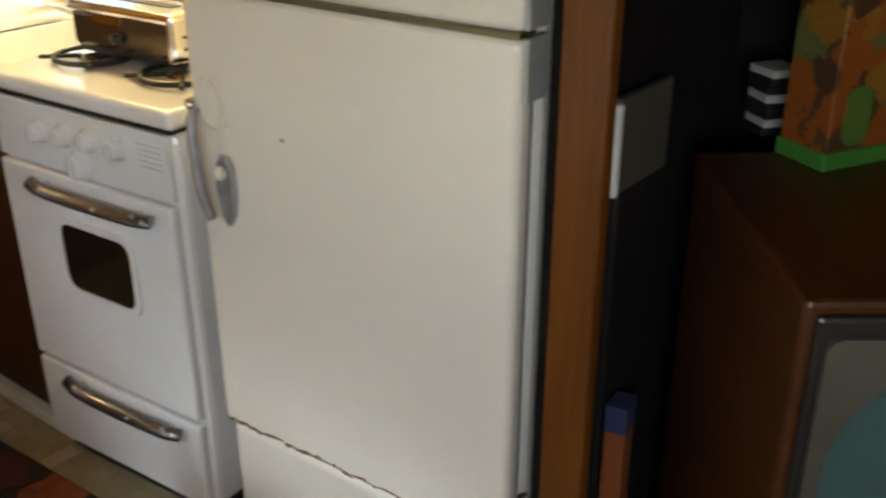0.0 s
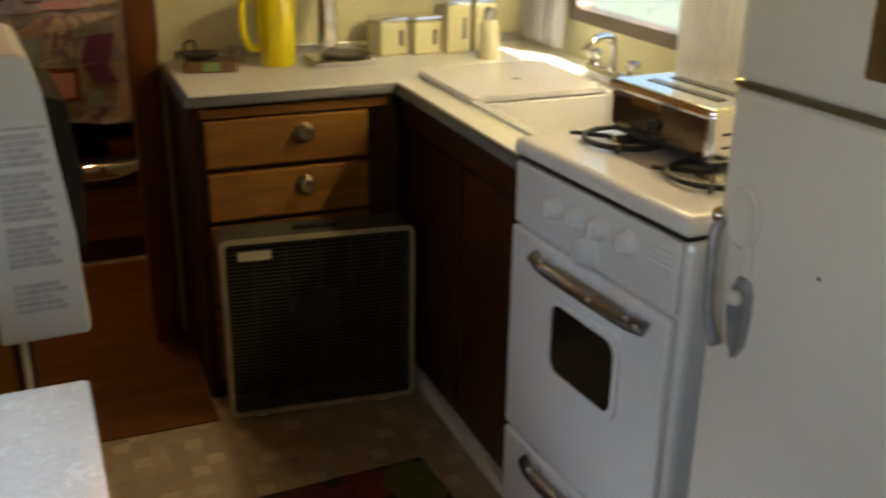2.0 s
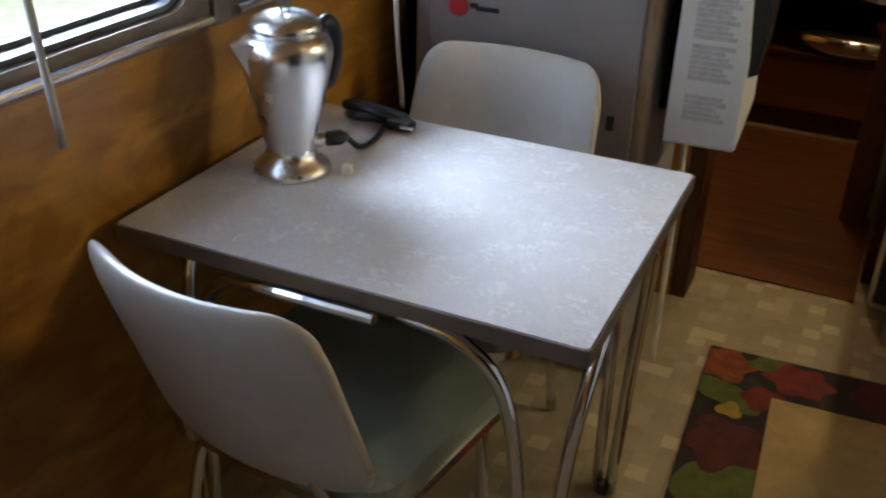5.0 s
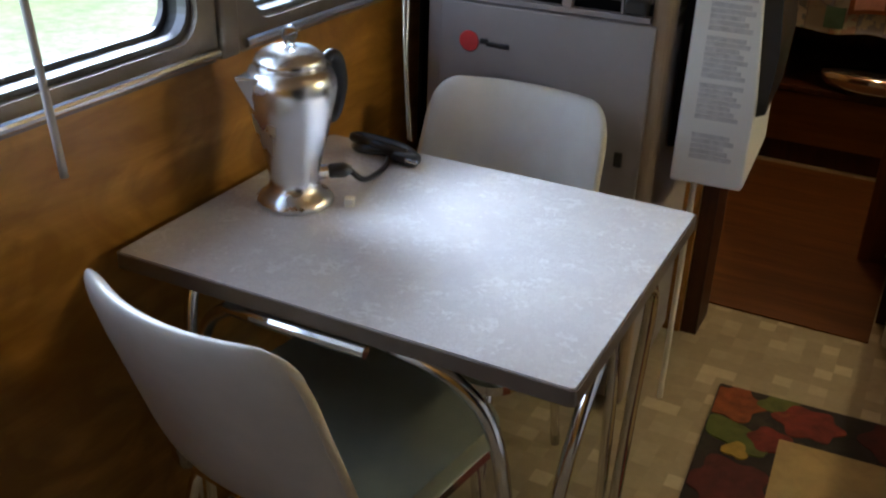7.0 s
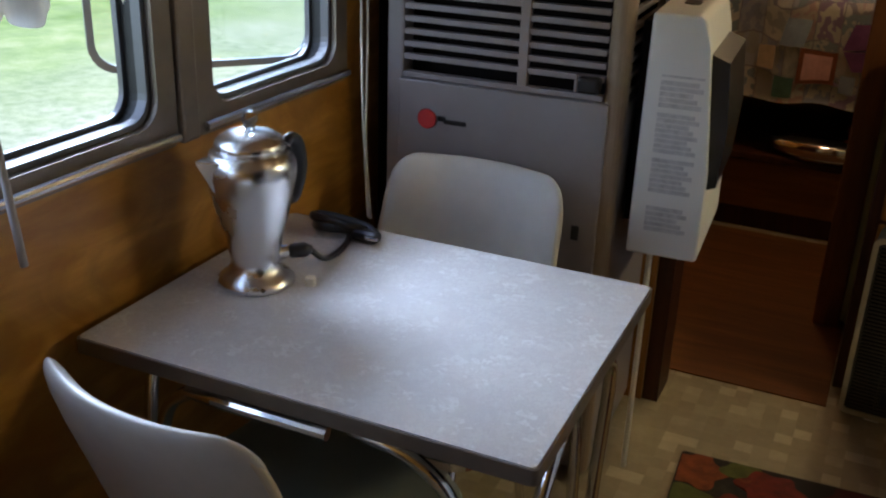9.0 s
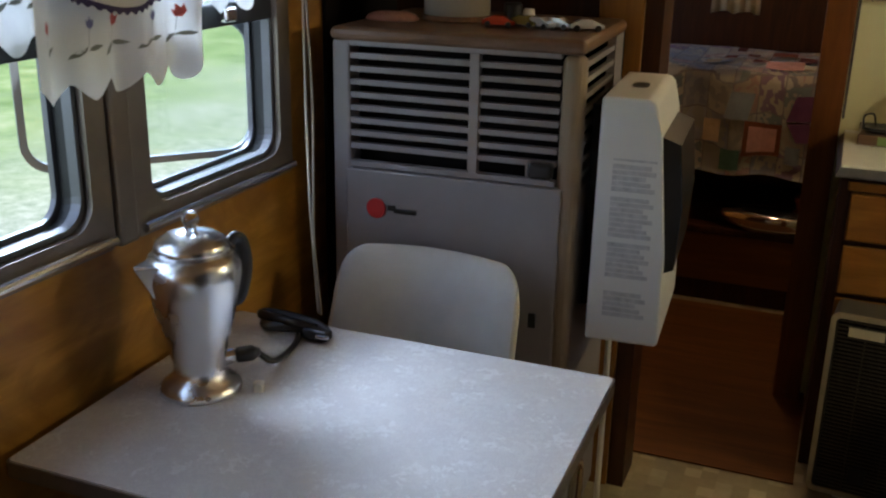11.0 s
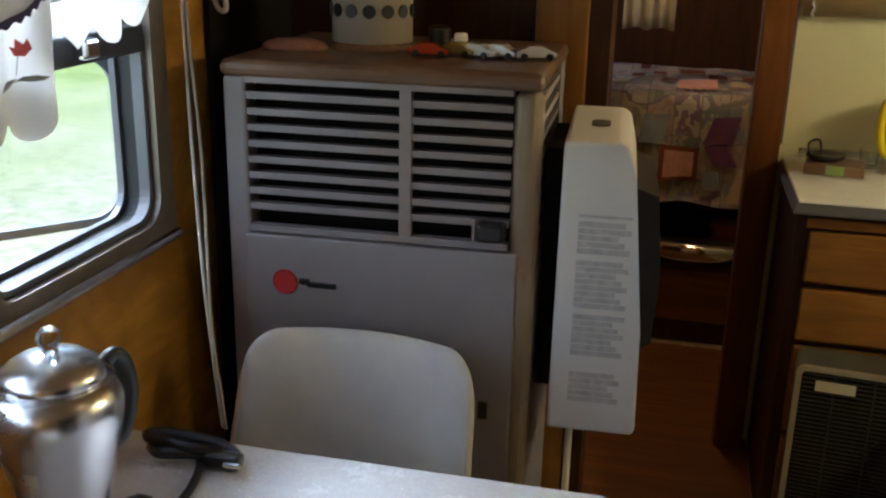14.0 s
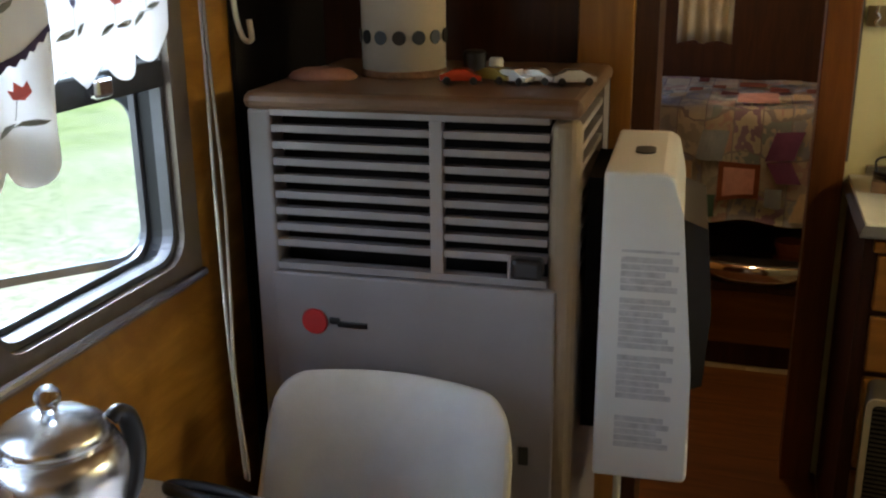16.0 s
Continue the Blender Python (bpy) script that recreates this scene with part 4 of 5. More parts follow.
def worktop():
    t = thing("worktop", "white laminate L-shaped worktop with metal edge", "worktop", pose(0, 0, 0))
    part("top", box(1.17, XR - 0.002, CFY, 3.298, CZ - 0.035, CZ, 0.003), LAMINATE, t)
    part("front_strip", box(CFX, 1.83, 2.0, CFY - 0.0005, CZ - 0.035, CZ - 0.0005), LAMINATE, t)
    part("back_strip", box(2.24, XR - 0.002, 2.0, CFY - 0.0005, CZ - 0.035, CZ - 0.0005), LAMINATE, t)
    band = tube([(1.166, 3.29, CZ - 0.018), (1.166, CFY - 0.003, CZ - 0.018), (CFX - 0.003, CFY - 0.003, CZ - 0.018), (CFX - 0.003, 2.0, CZ - 0.018)], 0.017, 8, 0, None, 0.25)
    part("edge_band", band, LIP_METAL, t, "dull grey metal edge band")
    part("backsplash", box(1.21, XR - 0.012, 3.286, 3.298, CZ, CZ + 0.03, 0.003), ALUMINIUM, t)


worktop()


def sink():
    s = thing("kitchen_sink", "white enamel double sink with drainer lid and chrome tap", "sink", pose(0, 0, CZ))
    bm = ring_plate(rounded(0.41, 0.86, 0.04), rounded(0.36, 0.80, 0.05), -0.004, 0.008, pose(2.035, 2.42, 0))
    part("rim", bm, ENAMEL, s)
    bm = bmesh.new()
    box(1.855, 2.215, 2.02, 2.44, -0.17, -0.16, bm=bm)
    box(1.850, 1.862, 2.02, 2.83, -0.16, 0.004, bm=bm)
    box(2.208, 2.220, 2.02, 2.83, -0.16, 0.004, bm=bm)
    box(1.86, 2.21, 2.015, 2.025, -0.16, 0.004, bm=bm)
    box(1.86, 2.21, 2.43, 2.45, -0.16, 0.004, bm=bm)
    part("basin", bm, ENAMEL, s)
    lid = part("drainer_lid", slab(rounded(0.40, 0.40, 0.03), 0.006, 0.020, 0.006, pose(2.03, 2.66, 0)), ENAMEL, s)
    part("finger_hole", lathe([(0.012, 0.0), (0.012, 0.0012)], 18, pose(2.04, 2.635, 0.0198)), BLACK, lid)
    tap = part("tap", tube([(2.30, 2.56, 0.04), (2.30, 2.56, 0.10), (2.275, 2.55, 0.135), (2.22, 2.53, 0.135), (2.185, 2.52, 0.105)], 0.011, 12), CHROME, s, "chrome tap", True)
    part("tap_base", box(2.27, 2.33, 2.44, 2.68, 0.0, 0.045, 0.016, 3), CHROME, tap)
    for y in (2.46, 2.66):
        part("tap_handle", lathe([(0.018, 0), (0.014, 0.012), (0.02, 0.022), (0.02, 0.034), (0.01, 0.04)], 18, pose(2.30, y, 0.045)), CHROME, tap)


sink()


# ---------------------------------------------------------------- stove
SX, SY0, SY1 = 1.741, 1.430, 1.986


def stove():
    s = thing("gas_stove", "white enamel vintage gas stove with chrome handles", "stove", pose(SX - 0.012, SY1, 0, 0, 0, 4.2) @ Matrix.Translation((0, SY0 - SY1, 0)))
    w = SY1 - SY0
    part("body", box(0.0, 0.62, 0.0, w, 0.06, 0.922, 0.02, 3), ENAMEL, s)
    part("toe_base", box(0.03, 0.60, 0.02, w - 0.02, 0.0, 0.06), BLACK, s, "black toe base")
    part("seam", box(-0.004, 0.60, 0.004, w - 0.006, 0.9205, 0.9275), BLACK, s, "dark seam under the cooktop")
    part("cooktop", box(-0.014, 0.63, -0.006, w + 0.004, 0.927, 0.966, 0.017, 4), ENAMEL, s)
    part("control_panel", box(-0.012, 0.01, 0.012, w - 0.012, 0.785, 0.918, 0.004), ENAMEL, s)
    door = part("oven_door", box(-0.018, 0.01, 0.012, w - 0.012, 0.295, 0.778, 0.008, 3), ENAMEL, s)
    fr = Matrix.Translation((-0.018, 0.258, 0.594)) @ FACE_NX
    part("window_frame", ring_plate(rounded(0.246, 0.182, 0.035), rounded(0.216, 0.152, 0.03), -0.002, 0.006, fr), ENAMEL, door)
    part("oven_glass", slab(rounded(0.222, 0.158, 0.03), -0.001, 0.002, m=fr), OVEN_GLASS, door, "dark oven glass")
    drawer = part("broiler_drawer", box(-0.018, 0.01, 0.012, w - 0.012, 0.068, 0.285, 0.008, 3), ENAMEL, s)
    for z, owner in ((0.745, door), (0.255, drawer)):
        pts = [(-0.032, 0.058, z), (-0.044, 0.11, z), (-0.048, w / 2 - 0.02, z), (-0.044, w - 0.18, z), (-0.028, w - 0.118, z)]
        part("handle", tube(pts, 0.0145, 12, 6, None, 0.5), HANDLE_METAL, owner, "long chrome handle", True)
        for y, x in ((0.072, -0.037), (0.20, -0.050)):
            part("bolt", lathe([(0.0, 0.004), (0.005, 0.003), (0.006, 0.0), (0.006, -0.006)], 14, pose(x - 0.006, y, z, 0, -90, 0)), ALUMINIUM, owner, "bright bolt head", True)
        for y in (0.10, w - 0.17):
            part("handle_mount", lathe([(0.012, 0), (0.010, 0.03)], 14, pose(-0.018, y, z, 0, -90, 0)), CHROME, owner)
    for y, z, r in ((0.150, 0.872, 0.020), (0.236, 0.870, 0.020), (0.312, 0.866, 0.020), (0.388, 0.862, 0.020), (0.272, 0.812, 0.026)):
        k = part("dial", lathe([(r * 1.3, 0), (r * 1.28, 0.003), (r * 1.02, 0.004), (r * 0.98, 0.020), (r * 0.82, 0.024), (0.0, 0.022)], 26, pose(-0.012, y, z, 0, -90, 0)), ENAMEL, s, "white round dial", True)
        part("dial_grip", box(-0.042, -0.033, y - 0.004, y + 0.004, z - r * 0.8, z + r * 0.8, 0.003), ENAMEL, k)
    for k in range(5):
        part("vent_rib", box(-0.0145, -0.011, 0.030, 0.095, 0.845 + 0.011 * k, 0.849 + 0.011 * k, 0.001), ENAMEL, s)
    for by in (0.15, 0.42):
        for bx in (0.17, 0.45):
            g = part("burner_grate", tube([(bx + 0.085 * math.cos(a), by + 0.085 * math.sin(a), 0.976) for a in [2 * math.pi * q / 28 for q in range(29)]], 0.006, 8, 0), BLACK_IRON, s, "black iron grate")
            for k in range(4):
                a = math.pi / 4 + k * math.pi / 2
                part("grate_bar", tube([(bx + 0.03 * math.cos(a), by + 0.03 * math.sin(a), 0.976), (bx + 0.115 * math.cos(a), by + 0.115 * math.sin(a), 0.977)], 0.005, 6, 0), BLACK_IRON, g)
            part("burner", lathe([(0.035, 0.962), (0.036, 0.972), (0.02, 0.976)], 24, pose(bx, by, 0)), ALUMINIUM, g)


stove()


def toaster():
    t = thing("toaster", "low chrome vintage toaster standing on the stove", "toaster", pose(1.93, 1.62, 0.979, 0, 0, 5))
    part("body", box(0.0, 0.20, 0.0, 0.31, 0.010, 0.092, 0.014, 3), TOAST, t)
    part("top", box(-0.006, 0.206, -0.004, 0.314, 0.084, 0.108, 0.011, 3), CHROME, t)
    part("end_cap", box(-0.005, 0.205, -0.010, 0.004, 0.008, 0.100, 0.006, 3), CHROME, t)
    for z in (0.035, 0.060):
        part("end_groove", box(0.02, 0.18, -0.0115, -0.0095, z, z + 0.004), BLACK, t)
    part("corner_strip", box(-0.007, 0.004, -0.006, 0.010, 0.010, 0.098, 0.004), CHROME, t)
    part("base", box(0.008, 0.192, 0.008, 0.302, 0.0, 0.012, 0.003), BLACK, t)
    for x in (0.065, 0.125):
        part("slot", box(x - 0.012, x + 0.012, 0.05, 0.26, 0.1075, 0.1095), BLACK, t)
    part("badge", slab(rounded(0.085, 0.016, 0.007), 0, 0.004, m=Matrix.Translation((0.0, 0.19, 0.078)) @ FACE_NX), CHROME, t)
    part("knob", lathe([(0.011, 0), (0.012, 0.012), (0.006, 0.016)], 18, pose(0.0, 0.16, 0.042, 0, -90, 0)), BLACK, t)


toaster()


# ---------------------------------------------------------------- refrigerator
def refrigerator():
    f = thing("refrigerator", "aged white enamel vintage refrigerator with latch handle", "refrigerator", pose(1.785, 1.38, 0, 0, 0, 2.5) @ Matrix.Translation((0, -0.675, 0)))
    w = 0.675
    part("cabinet", box(0.045, 0.60, 0.004, w - 0.004, 0.03, 1.62, 0.03, 4), ENAMEL_FRIDGE, f)
    part("gasket", box(0.030, 0.046, 0.012, w - 0.012, 0.06, 1.60), BLACK, f)
    part("lower_panel", box(0.0, 0.04, 0.006, w - 0.006, 0.05, 0.316, 0.018, 4), ENAMEL_FRIDGE, f)
    door = part("door", box(-0.012, 0.032, 0.0, w, 0.322, 1.194, 0.015, 4), ENAMEL_FRIDGE, f)
    up = part("upper_door", box(-0.012, 0.032, 0.0, w, 1.202, 1.60, 0.015, 4), ENAMEL_FRIDGE, f)
    part("chrome_strip", box(-0.0135, 0.03, 0.002, w - 0.002, 1.1935, 1.2025, 0.002), KNOB_METAL, f, "chrome strip between doors")
    part("escutcheon", lathe([(0.040, 0), (0.041, 0.004), (0.036, 0.008), (0.034, 0.006), (0.015, 0.010), (0.0, 0.010)], 32, pose(-0.012, w - 0.062, 1.003, 0, -90, 0) @ Matrix.Diagonal((1.2, 0.85, 1, 1))), ENAMEL_FRIDGE, door, "cream oval escutcheon", True)
    stem = part("latch_stem", tube([(-0.020, w - 0.022, 0.992), (-0.034, w - 0.024, 0.965), (-0.038, w - 0.030, 0.90), (-0.038, w - 0.036, 0.84), (-0.034, w - 0.052, 0.79)], 0.013, 12, 6, None, 0.7), LATCH_METAL, door, "worn chrome latch handle", True)
    part("stem_ball", lathe([(0.0, -0.014), (0.012, -0.008), (0.014, 0.0), (0.012, 0.008), (0.0, 0.014)], 18, pose(-0.024, w - 0.020, 0.996)), CHROME, stem, smooth=True)
    plate = part("latch_plate", slab([(0.0, -0.075), (0.015, -0.050), (0.021, 0.0), (0.019, 0.040), (0.008, 0.062), (-0.008, 0.062), (-0.019, 0.040), (-0.021, 0.0), (-0.015, -0.050)], 0, 0.014, 0.005, Matrix.Translation((-0.012, w - 0.082, 0.852)) @ FACE_NX), LATCH_METAL, door, "worn chrome latch plate")
    part("lock_button", lathe([(0.012, 0), (0.013, 0.006), (0.009, 0.014), (0.0, 0.016)], 20, pose(-0.026, w - 0.080, 0.882, 0, -90, 0)), CREAM_METAL, plate, smooth=True)
    part("strap", box(-0.018, -0.011, w - 0.092, w - 0.068, 0.905, 0.965, 0.003), ENAMEL_FRIDGE, door)
    part("rust_fleck", lathe([(0.0, 0.0012), (0.003, 0.001), (0.0035, 0.0)], 9, pose(-0.0118, 0.455, 0.965, 0, -90, 0)), RUST, door, "small rust fleck")
    part("plaque", slab(rounded(0.115, 0.15, 0.004), 0, 0.004, 0.001, Matrix.Translation((-0.012, 0.375, 1.325)) @ FACE_NX), PLAQUE, up, "worn brown plaque")
    rnd = random.Random(3)
    for k in range(46):
        y = w - 0.02 - 0.62 * (k / 46) ** 1.1
        part("rust_spot", lathe([(0.0, 0.0012), (0.8, 0.0010), (1.0, 0.0)], 9, pose(-0.0115, y, 0.331 + rnd.uniform(-0.002, 0.005) + 0.0012 * math.sin(k * 0.7), 0, -90, 0) @ Matrix.Diagonal((rnd.uniform(0.0015, 0.006), rnd.uniform(0.004, 0.012), 1, 1))), RUST, door)
    for z in (0.36, 1.15, 1.25, 1.56):
        part("hinge", box(-0.004, 0.05, -0.007, 0.004, z - 0.045, z + 0.045, 0.003), HINGE_METAL, f)


refrigerator()


# ---------------------------------------------------------------- box fan before the cabinets
def box_fan():
    w, h, d = 0.533, 0.534, 0.115
    f = thing("box_fan", "old metal box fan with fine dark grille standing on the floor", "fan", pose(1.204, 2.680, 0.012, 0, 0, -5.5))
    c = Matrix.Translation((w / 2, 0, h / 2)) @ FACE_NY
    part("case", ring_plate(rounded(w, h, 0.02), rounded(w - 0.02, h - 0.02, 0.014), -d, 0.0, c), FRAME_DARK, f)
    part("rim", ring_plate(rounded(w + 0.004, h + 0.004, 0.022), rounded(w - 0.024, h - 0.024, 0.012), 0.0, 0.008, c), RIM_TAN, f, "pale worn metal rim")
    n = 44
    for i in range(n):
        z = 0.022 + (h - 0.044) * i / (n - 1)
        part("grille_bar", box(0.014, w - 0.014, 0.0, 0.005, z - 0.002, z + 0.002), GRILLE, f)
    for i in range(1, 6):
        part("grille_rib", box(w * i / 6 - 0.002, w * i / 6 + 0.002, 0.004, 0.008, 0.014, h - 0.014), GRILLE, f)
    part("motor", lathe([(0.07, 0), (0.075, 0.05), (0.05, 0.07)], 26, pose(w / 2, 0.05, h / 2, -90)), BLACK, f)
    for k in range(4):
        bm = slab([(0.05, -0.02), (0.22, -0.09), (0.23, 0.04), (0.05, 0.03)], -0.002, 0.002, m=Matrix.Translation((w / 2, 0.06, h / 2)) @ FACE_NY @ Matrix.Rotation(k * math.pi / 2 + 0.3, 4, "Z") @ Matrix.Rotation(radians(20), 4, "X"))
        part("blade", bm, DARK, f)
    part("back_panel", box(0.01, w - 0.01, d - 0.008, d - 0.004, 0.01, h - 0.01), DARK, f)
    part("badge", box(0.045, 0.135, -0.004, 0.001, h - 0.062, h - 0.035, 0.002), PAPER, f, "tan name plate")
    part("switch_plate", box(0.10, 0.145, -0.004, 0.001, 0.045, 0.09, 0.002), BLACK, f)
    for x in (0.07, w - 0.11):
        part("foot", box(x, x + 0.04, 0.0, d, -0.012, 0.0, 0.003), CREAM_METAL, f)
    part("top_handle", box(0.2, 0.33, 0.04, 0.06, h, h + 0.012, 0.004), BLACK, f)


RIM_TAN = plain("worn_tan_rim", (0.50, 0.43, 0.28), 0.4, 0.3, vary=0.25, stain=(0.14, 0.11, 0.07), scale=9)
FRAME_DARK = plain("dark_olive_metal", (0.10, 0.095, 0.075), 0.45, 0.4, vary=0.2)
GRILLE = plain("dusty_grille", (0.085, 0.072, 0.05), 0.5, 0.4, vary=0.3)
box_fan()


# ---------------------------------------------------------------- rug
def lobed(r, lobes, depth, n=40, seed=0):
    """Outline of a petalled or ragged shape."""
    rnd = random.Random(seed)
    a0 = rnd.uniform(0, 6)
    return [(r * (1 + depth * math.sin(lobes * a + a0) + 0.05 * math.sin(3.7 * a + seed)) * math.cos(a), r * (1 + depth * math.sin(lobes * a + a0) + 0.05 * math.cos(5.1 * a + seed)) * math.sin(a)) for a in [2 * math.pi * k / n for k in range(n)]]


def rug():
    w, d = 0.79, 1.03
    r = thing("rug", "dark tufted rug with red flowers, green leaves and tan centre", "rug", pose(0.902, 1.233, 0, 0, 0, 3.1))
    part("field", slab(rounded(w, d, 0.006), 0.001, 0.009, 0.003, Matrix.Translation((w / 2, d / 2, 0))), RUG, r)
    part("centre", slab(rounded(0.44, 0.66, 0.004), 0.0092, 0.0135, 0.001, Matrix.Translation((w / 2, d / 2, 0))), RUG_TAN, r, "tan centre field")
    laid = []

    def motif(name, x, y, rad, lobes, depth, mat, seed, stretch=1.0, turn=0):
        m = Matrix.Translation((x, y, 0.0)) @ Matrix.Rotation(radians(turn), 4, "Z") @ Matrix.Diagonal((1, stretch, 1, 1))
        pts = [m @ Vector((a, b, 0)) for a, b in lobed(rad, lobes, depth, 40, seed)]
        part(name, slab([(min(max(p.x, 0.003), w - 0.003), min(max(p.y, 0.003), d - 0.003)) for p in pts], 0.0085, 0.0104 + 0.00045 * (len(laid) % 6)), mat, r)
        laid.append(name)
    # far left corner, then round the border
    motif("flower", 0.050, d - 0.075, 0.068, 5, 0.16, RUG_ORANGE, 1, 1.15)
    motif("leaf", 0.155, d - 0.030, 0.055, 2, 0.25, RUG_GREEN, 2, 0.6, 10)
    motif("flower", 0.235, d - 0.085, 0.080, 6, 0.12, RUG_RED, 3, 0.85)
    motif("leaf", 0.075, d - 0.215, 0.075, 2, 0.25, RUG_GREEN, 4, 0.8, -30)
    motif("bud", 0.085, d - 0.275, 0.030, 3, 0.2, RUG_GOLD, 5)
    motif("flower", 0.155, d - 0.200, 0.050, 5, 0.16, RUG_RED, 6)
    rnd = random.Random(8)
    spots = [(0.44, d - 0.08), (0.60, d - 0.07), (0.73, d - 0.10), (0.71, d - 0.30), (0.74, d - 0.48), (0.70, d - 0.66), (0.73, 0.20), (0.60, 0.10), (0.45, 0.08), (0.28, 0.10), (0.10, 0.12), (0.08, 0.30), (0.10, 0.48), (0.09, 0.62)]
    for k, (x, y) in enumerate(spots):
        mat = (RUG_WINE, RUG_RED, RUG_GREEN, RUG_WINE, RUG_ORANGE)[k % 5]
        motif("leaf" if k % 5 == 2 else "flower", x, y, rnd.uniform(0.075, 0.10), 2 if k % 5 == 2 else 5, 0.16, mat, 20 + k, rnd.uniform(0.7, 1.1), rnd.uniform(0, 90))


RUG_ORANGE = plain("orange_pile", (0.22, 0.050, 0.012), 0.95, vary=0.5, stain=(0.16, 0.02, 0.01), scale=26, relief=0.6, fine=300)
RUG_RED = plain("red_pile", (0.15, 0.018, 0.010), 0.95, vary=0.5, stain=(0.30, 0.09, 0.02), scale=26, relief=0.6, fine=300)
RUG_WINE = plain("wine_pile", (0.075, 0.012, 0.010), 0.95, vary=0.4, scale=26, relief=0.6, fine=300)
RUG_GREEN = plain("green_pile", (0.085, 0.10, 0.018), 0.95, vary=0.35, scale=26, relief=0.6, fine=300)
RUG_GOLD = plain("gold_pile", (0.32, 0.20, 0.03), 0.95, vary=0.3, scale=26, relief=0.6, fine=300)
rug()


# ---------------------------------------------------------------- things on the worktop
def jug():
    j = thing("pitcher", "bright yellow plastic pitcher on the worktop", "pitcher", pose(1.49, 3.14, CZ, 0, 0, 0))
    part("body", lathe([(0.048, 0), (0.052, 0.004), (0.056, 0.10), (0.060, 0.22), (0.056, 0.222), (0.05, 0.05)], 32), YELLOW, j, smooth=True)
    part("handle", tube([(-0.055, 0.0, 0.20), (-0.095, 0.0, 0.19), (-0.10, 0.0, 0.11), (-0.085, 0.0, 0.06), (-0.053, 0.0, 0.05)], 0.011, 12), YELLOW, j, smooth=True)


jug()


def coffee_maker():
    c = thing("coffee_maker", "small chrome and black coffee maker on the worktop", "coffee maker", pose(1.67, 3.09, CZ))
    part("base", box(-0.095, 0.095, -0.06, 0.08, 0.0, 0.022, 0.006), CHROME, c)
    part("plate", lathe([(0.07, 0.022), (0.072, 0.03), (0.06, 0.034)], 28, pose(0.02, 0.0, 0)), BLACK, c)
    part("column", box(-0.05, 0.0, 0.02, 0.075, 0.022, 0.26, 0.012, 3), CHROME, c)
    part("head", box(-0.06, 0.08, -0.05, 0.08, 0.22, 0.29, 0.012, 3), BLACK, c)


coffee_maker()


def canister(x, y, s, h):
    c = thing("canister", "cream square canister with chrome lid", "canister", pose(x, y, CZ, 0, 0, 8), "canister set")
    part("body", box(-s / 2, s / 2, -s / 2, s / 2, 0, h, 0.008, 3), CREAM, c)
    part("lid", box(-s / 2 - 0.002, s / 2 + 0.002, -s / 2 - 0.002, s / 2 + 0.002, h, h + 0.016, 0.006, 3), CHROME, c)
    part("label_bar", box(s * 0.18, s * 0.30, -s / 2 - 0.0015, -s / 2 + 0.001, h * 0.3, h * 0.75), BLACK, c, "dark lettering bar")


canister(1.86, 3.20, 0.098, 0.105)
canister(1.97, 3.19, 0.098, 0.105)
canister(2.075, 3.18, 0.085, 0.15)
canister(2.17, 3.18, 0.075, 0.15)
b = thing("bottle", "clear dispenser bottle with grey cap", "bottle", pose(2.135, 3.03, CZ))
part("body", lathe([(0.028, 0), (0.032, 0.004), (0.032, 0.10), (0.022, 0.12)], 24), CREAM, b, smooth=True)
part("cap", lathe([(0.02, 0.12), (0.02, 0.15), (0.008, 0.16)], 20), ALUMINIUM, b)
tagged(part("glass_cup", lathe([(0.022, 0), (0.027, 0.05), (0.025, 0.05), (0.02, 0.006)], 24, pose(1.385, 3.22, CZ)), GLASS), "small clear glass on the worktop", "glass")
k = thing("clutter_box", "low green and brown box with odds and ends", "box", pose(1.27, 3.12, CZ, 0, 0, -8))
part("tray", box(-0.06, 0.09, -0.04, 0.06, 0, 0.03, 0.003), FURNACE_TOP, k)
part("packet", box(-0.005, 0.04, -0.043, -0.038, 0.003, 0.028), plain("green_packet", (0.25, 0.36, 0.12), 0.5), k)
part("dish", lathe([(0.03, 0.03), (0.05, 0.04), (0.05, 0.048), (0.02, 0.04)], 20, pose(-0.01, 0.02, 0)), BLACK, k)
part("wire", tube([(-0.05, 0.0, 0.04), (-0.055, 0.0, 0.075), (-0.03, 0.0, 0.085), (-0.02, 0.0, 0.05)], 0.003, 6), BLACK, k)

# towel bar on the yellow wall
tb = thing("towel_bar", "wide beige towel bar with a chrome clip on the yellow wall", "towel bar", pose(1.17, 3.298, 1.332))
part("bar", tube([(0.0, -0.032, 0), (0.90, -0.032, 0)], 0.026, 16, 0), BAR_TAN, tb, smooth=True)
part("clip", tube([(0.020, -0.058, 0.026), (0.018, -0.066, 0.012), (0.024, -0.064, 0.0), (0.018, -0.066, -0.012), (0.024, -0.058, -0.022)], 0.005, 8), CHROME, tb, "chrome clip", True)
for x in (0.06, 0.85):
    part("bracket", box(x - 0.010, x + 0.010, -0.012, 0.0, -0.022, 0.022, 0.004), CHROME, tb)

# light fitting over the sink
lf = thing("sink_light", "small tube light fixed over the sink", "lamp", pose(2.24, 2.20, 1.72))
part("housing", box(-0.05, 0.17, -0.30, 0.30, 0.03, 0.07, 0.006), WHITE_PLASTIC, lf)
part("tube", tube([(0.03, -0.26, 0.012), (0.03, 0.26, 0.012)], 0.014, 12, 0), BULB, lf, "glowing warm tube")

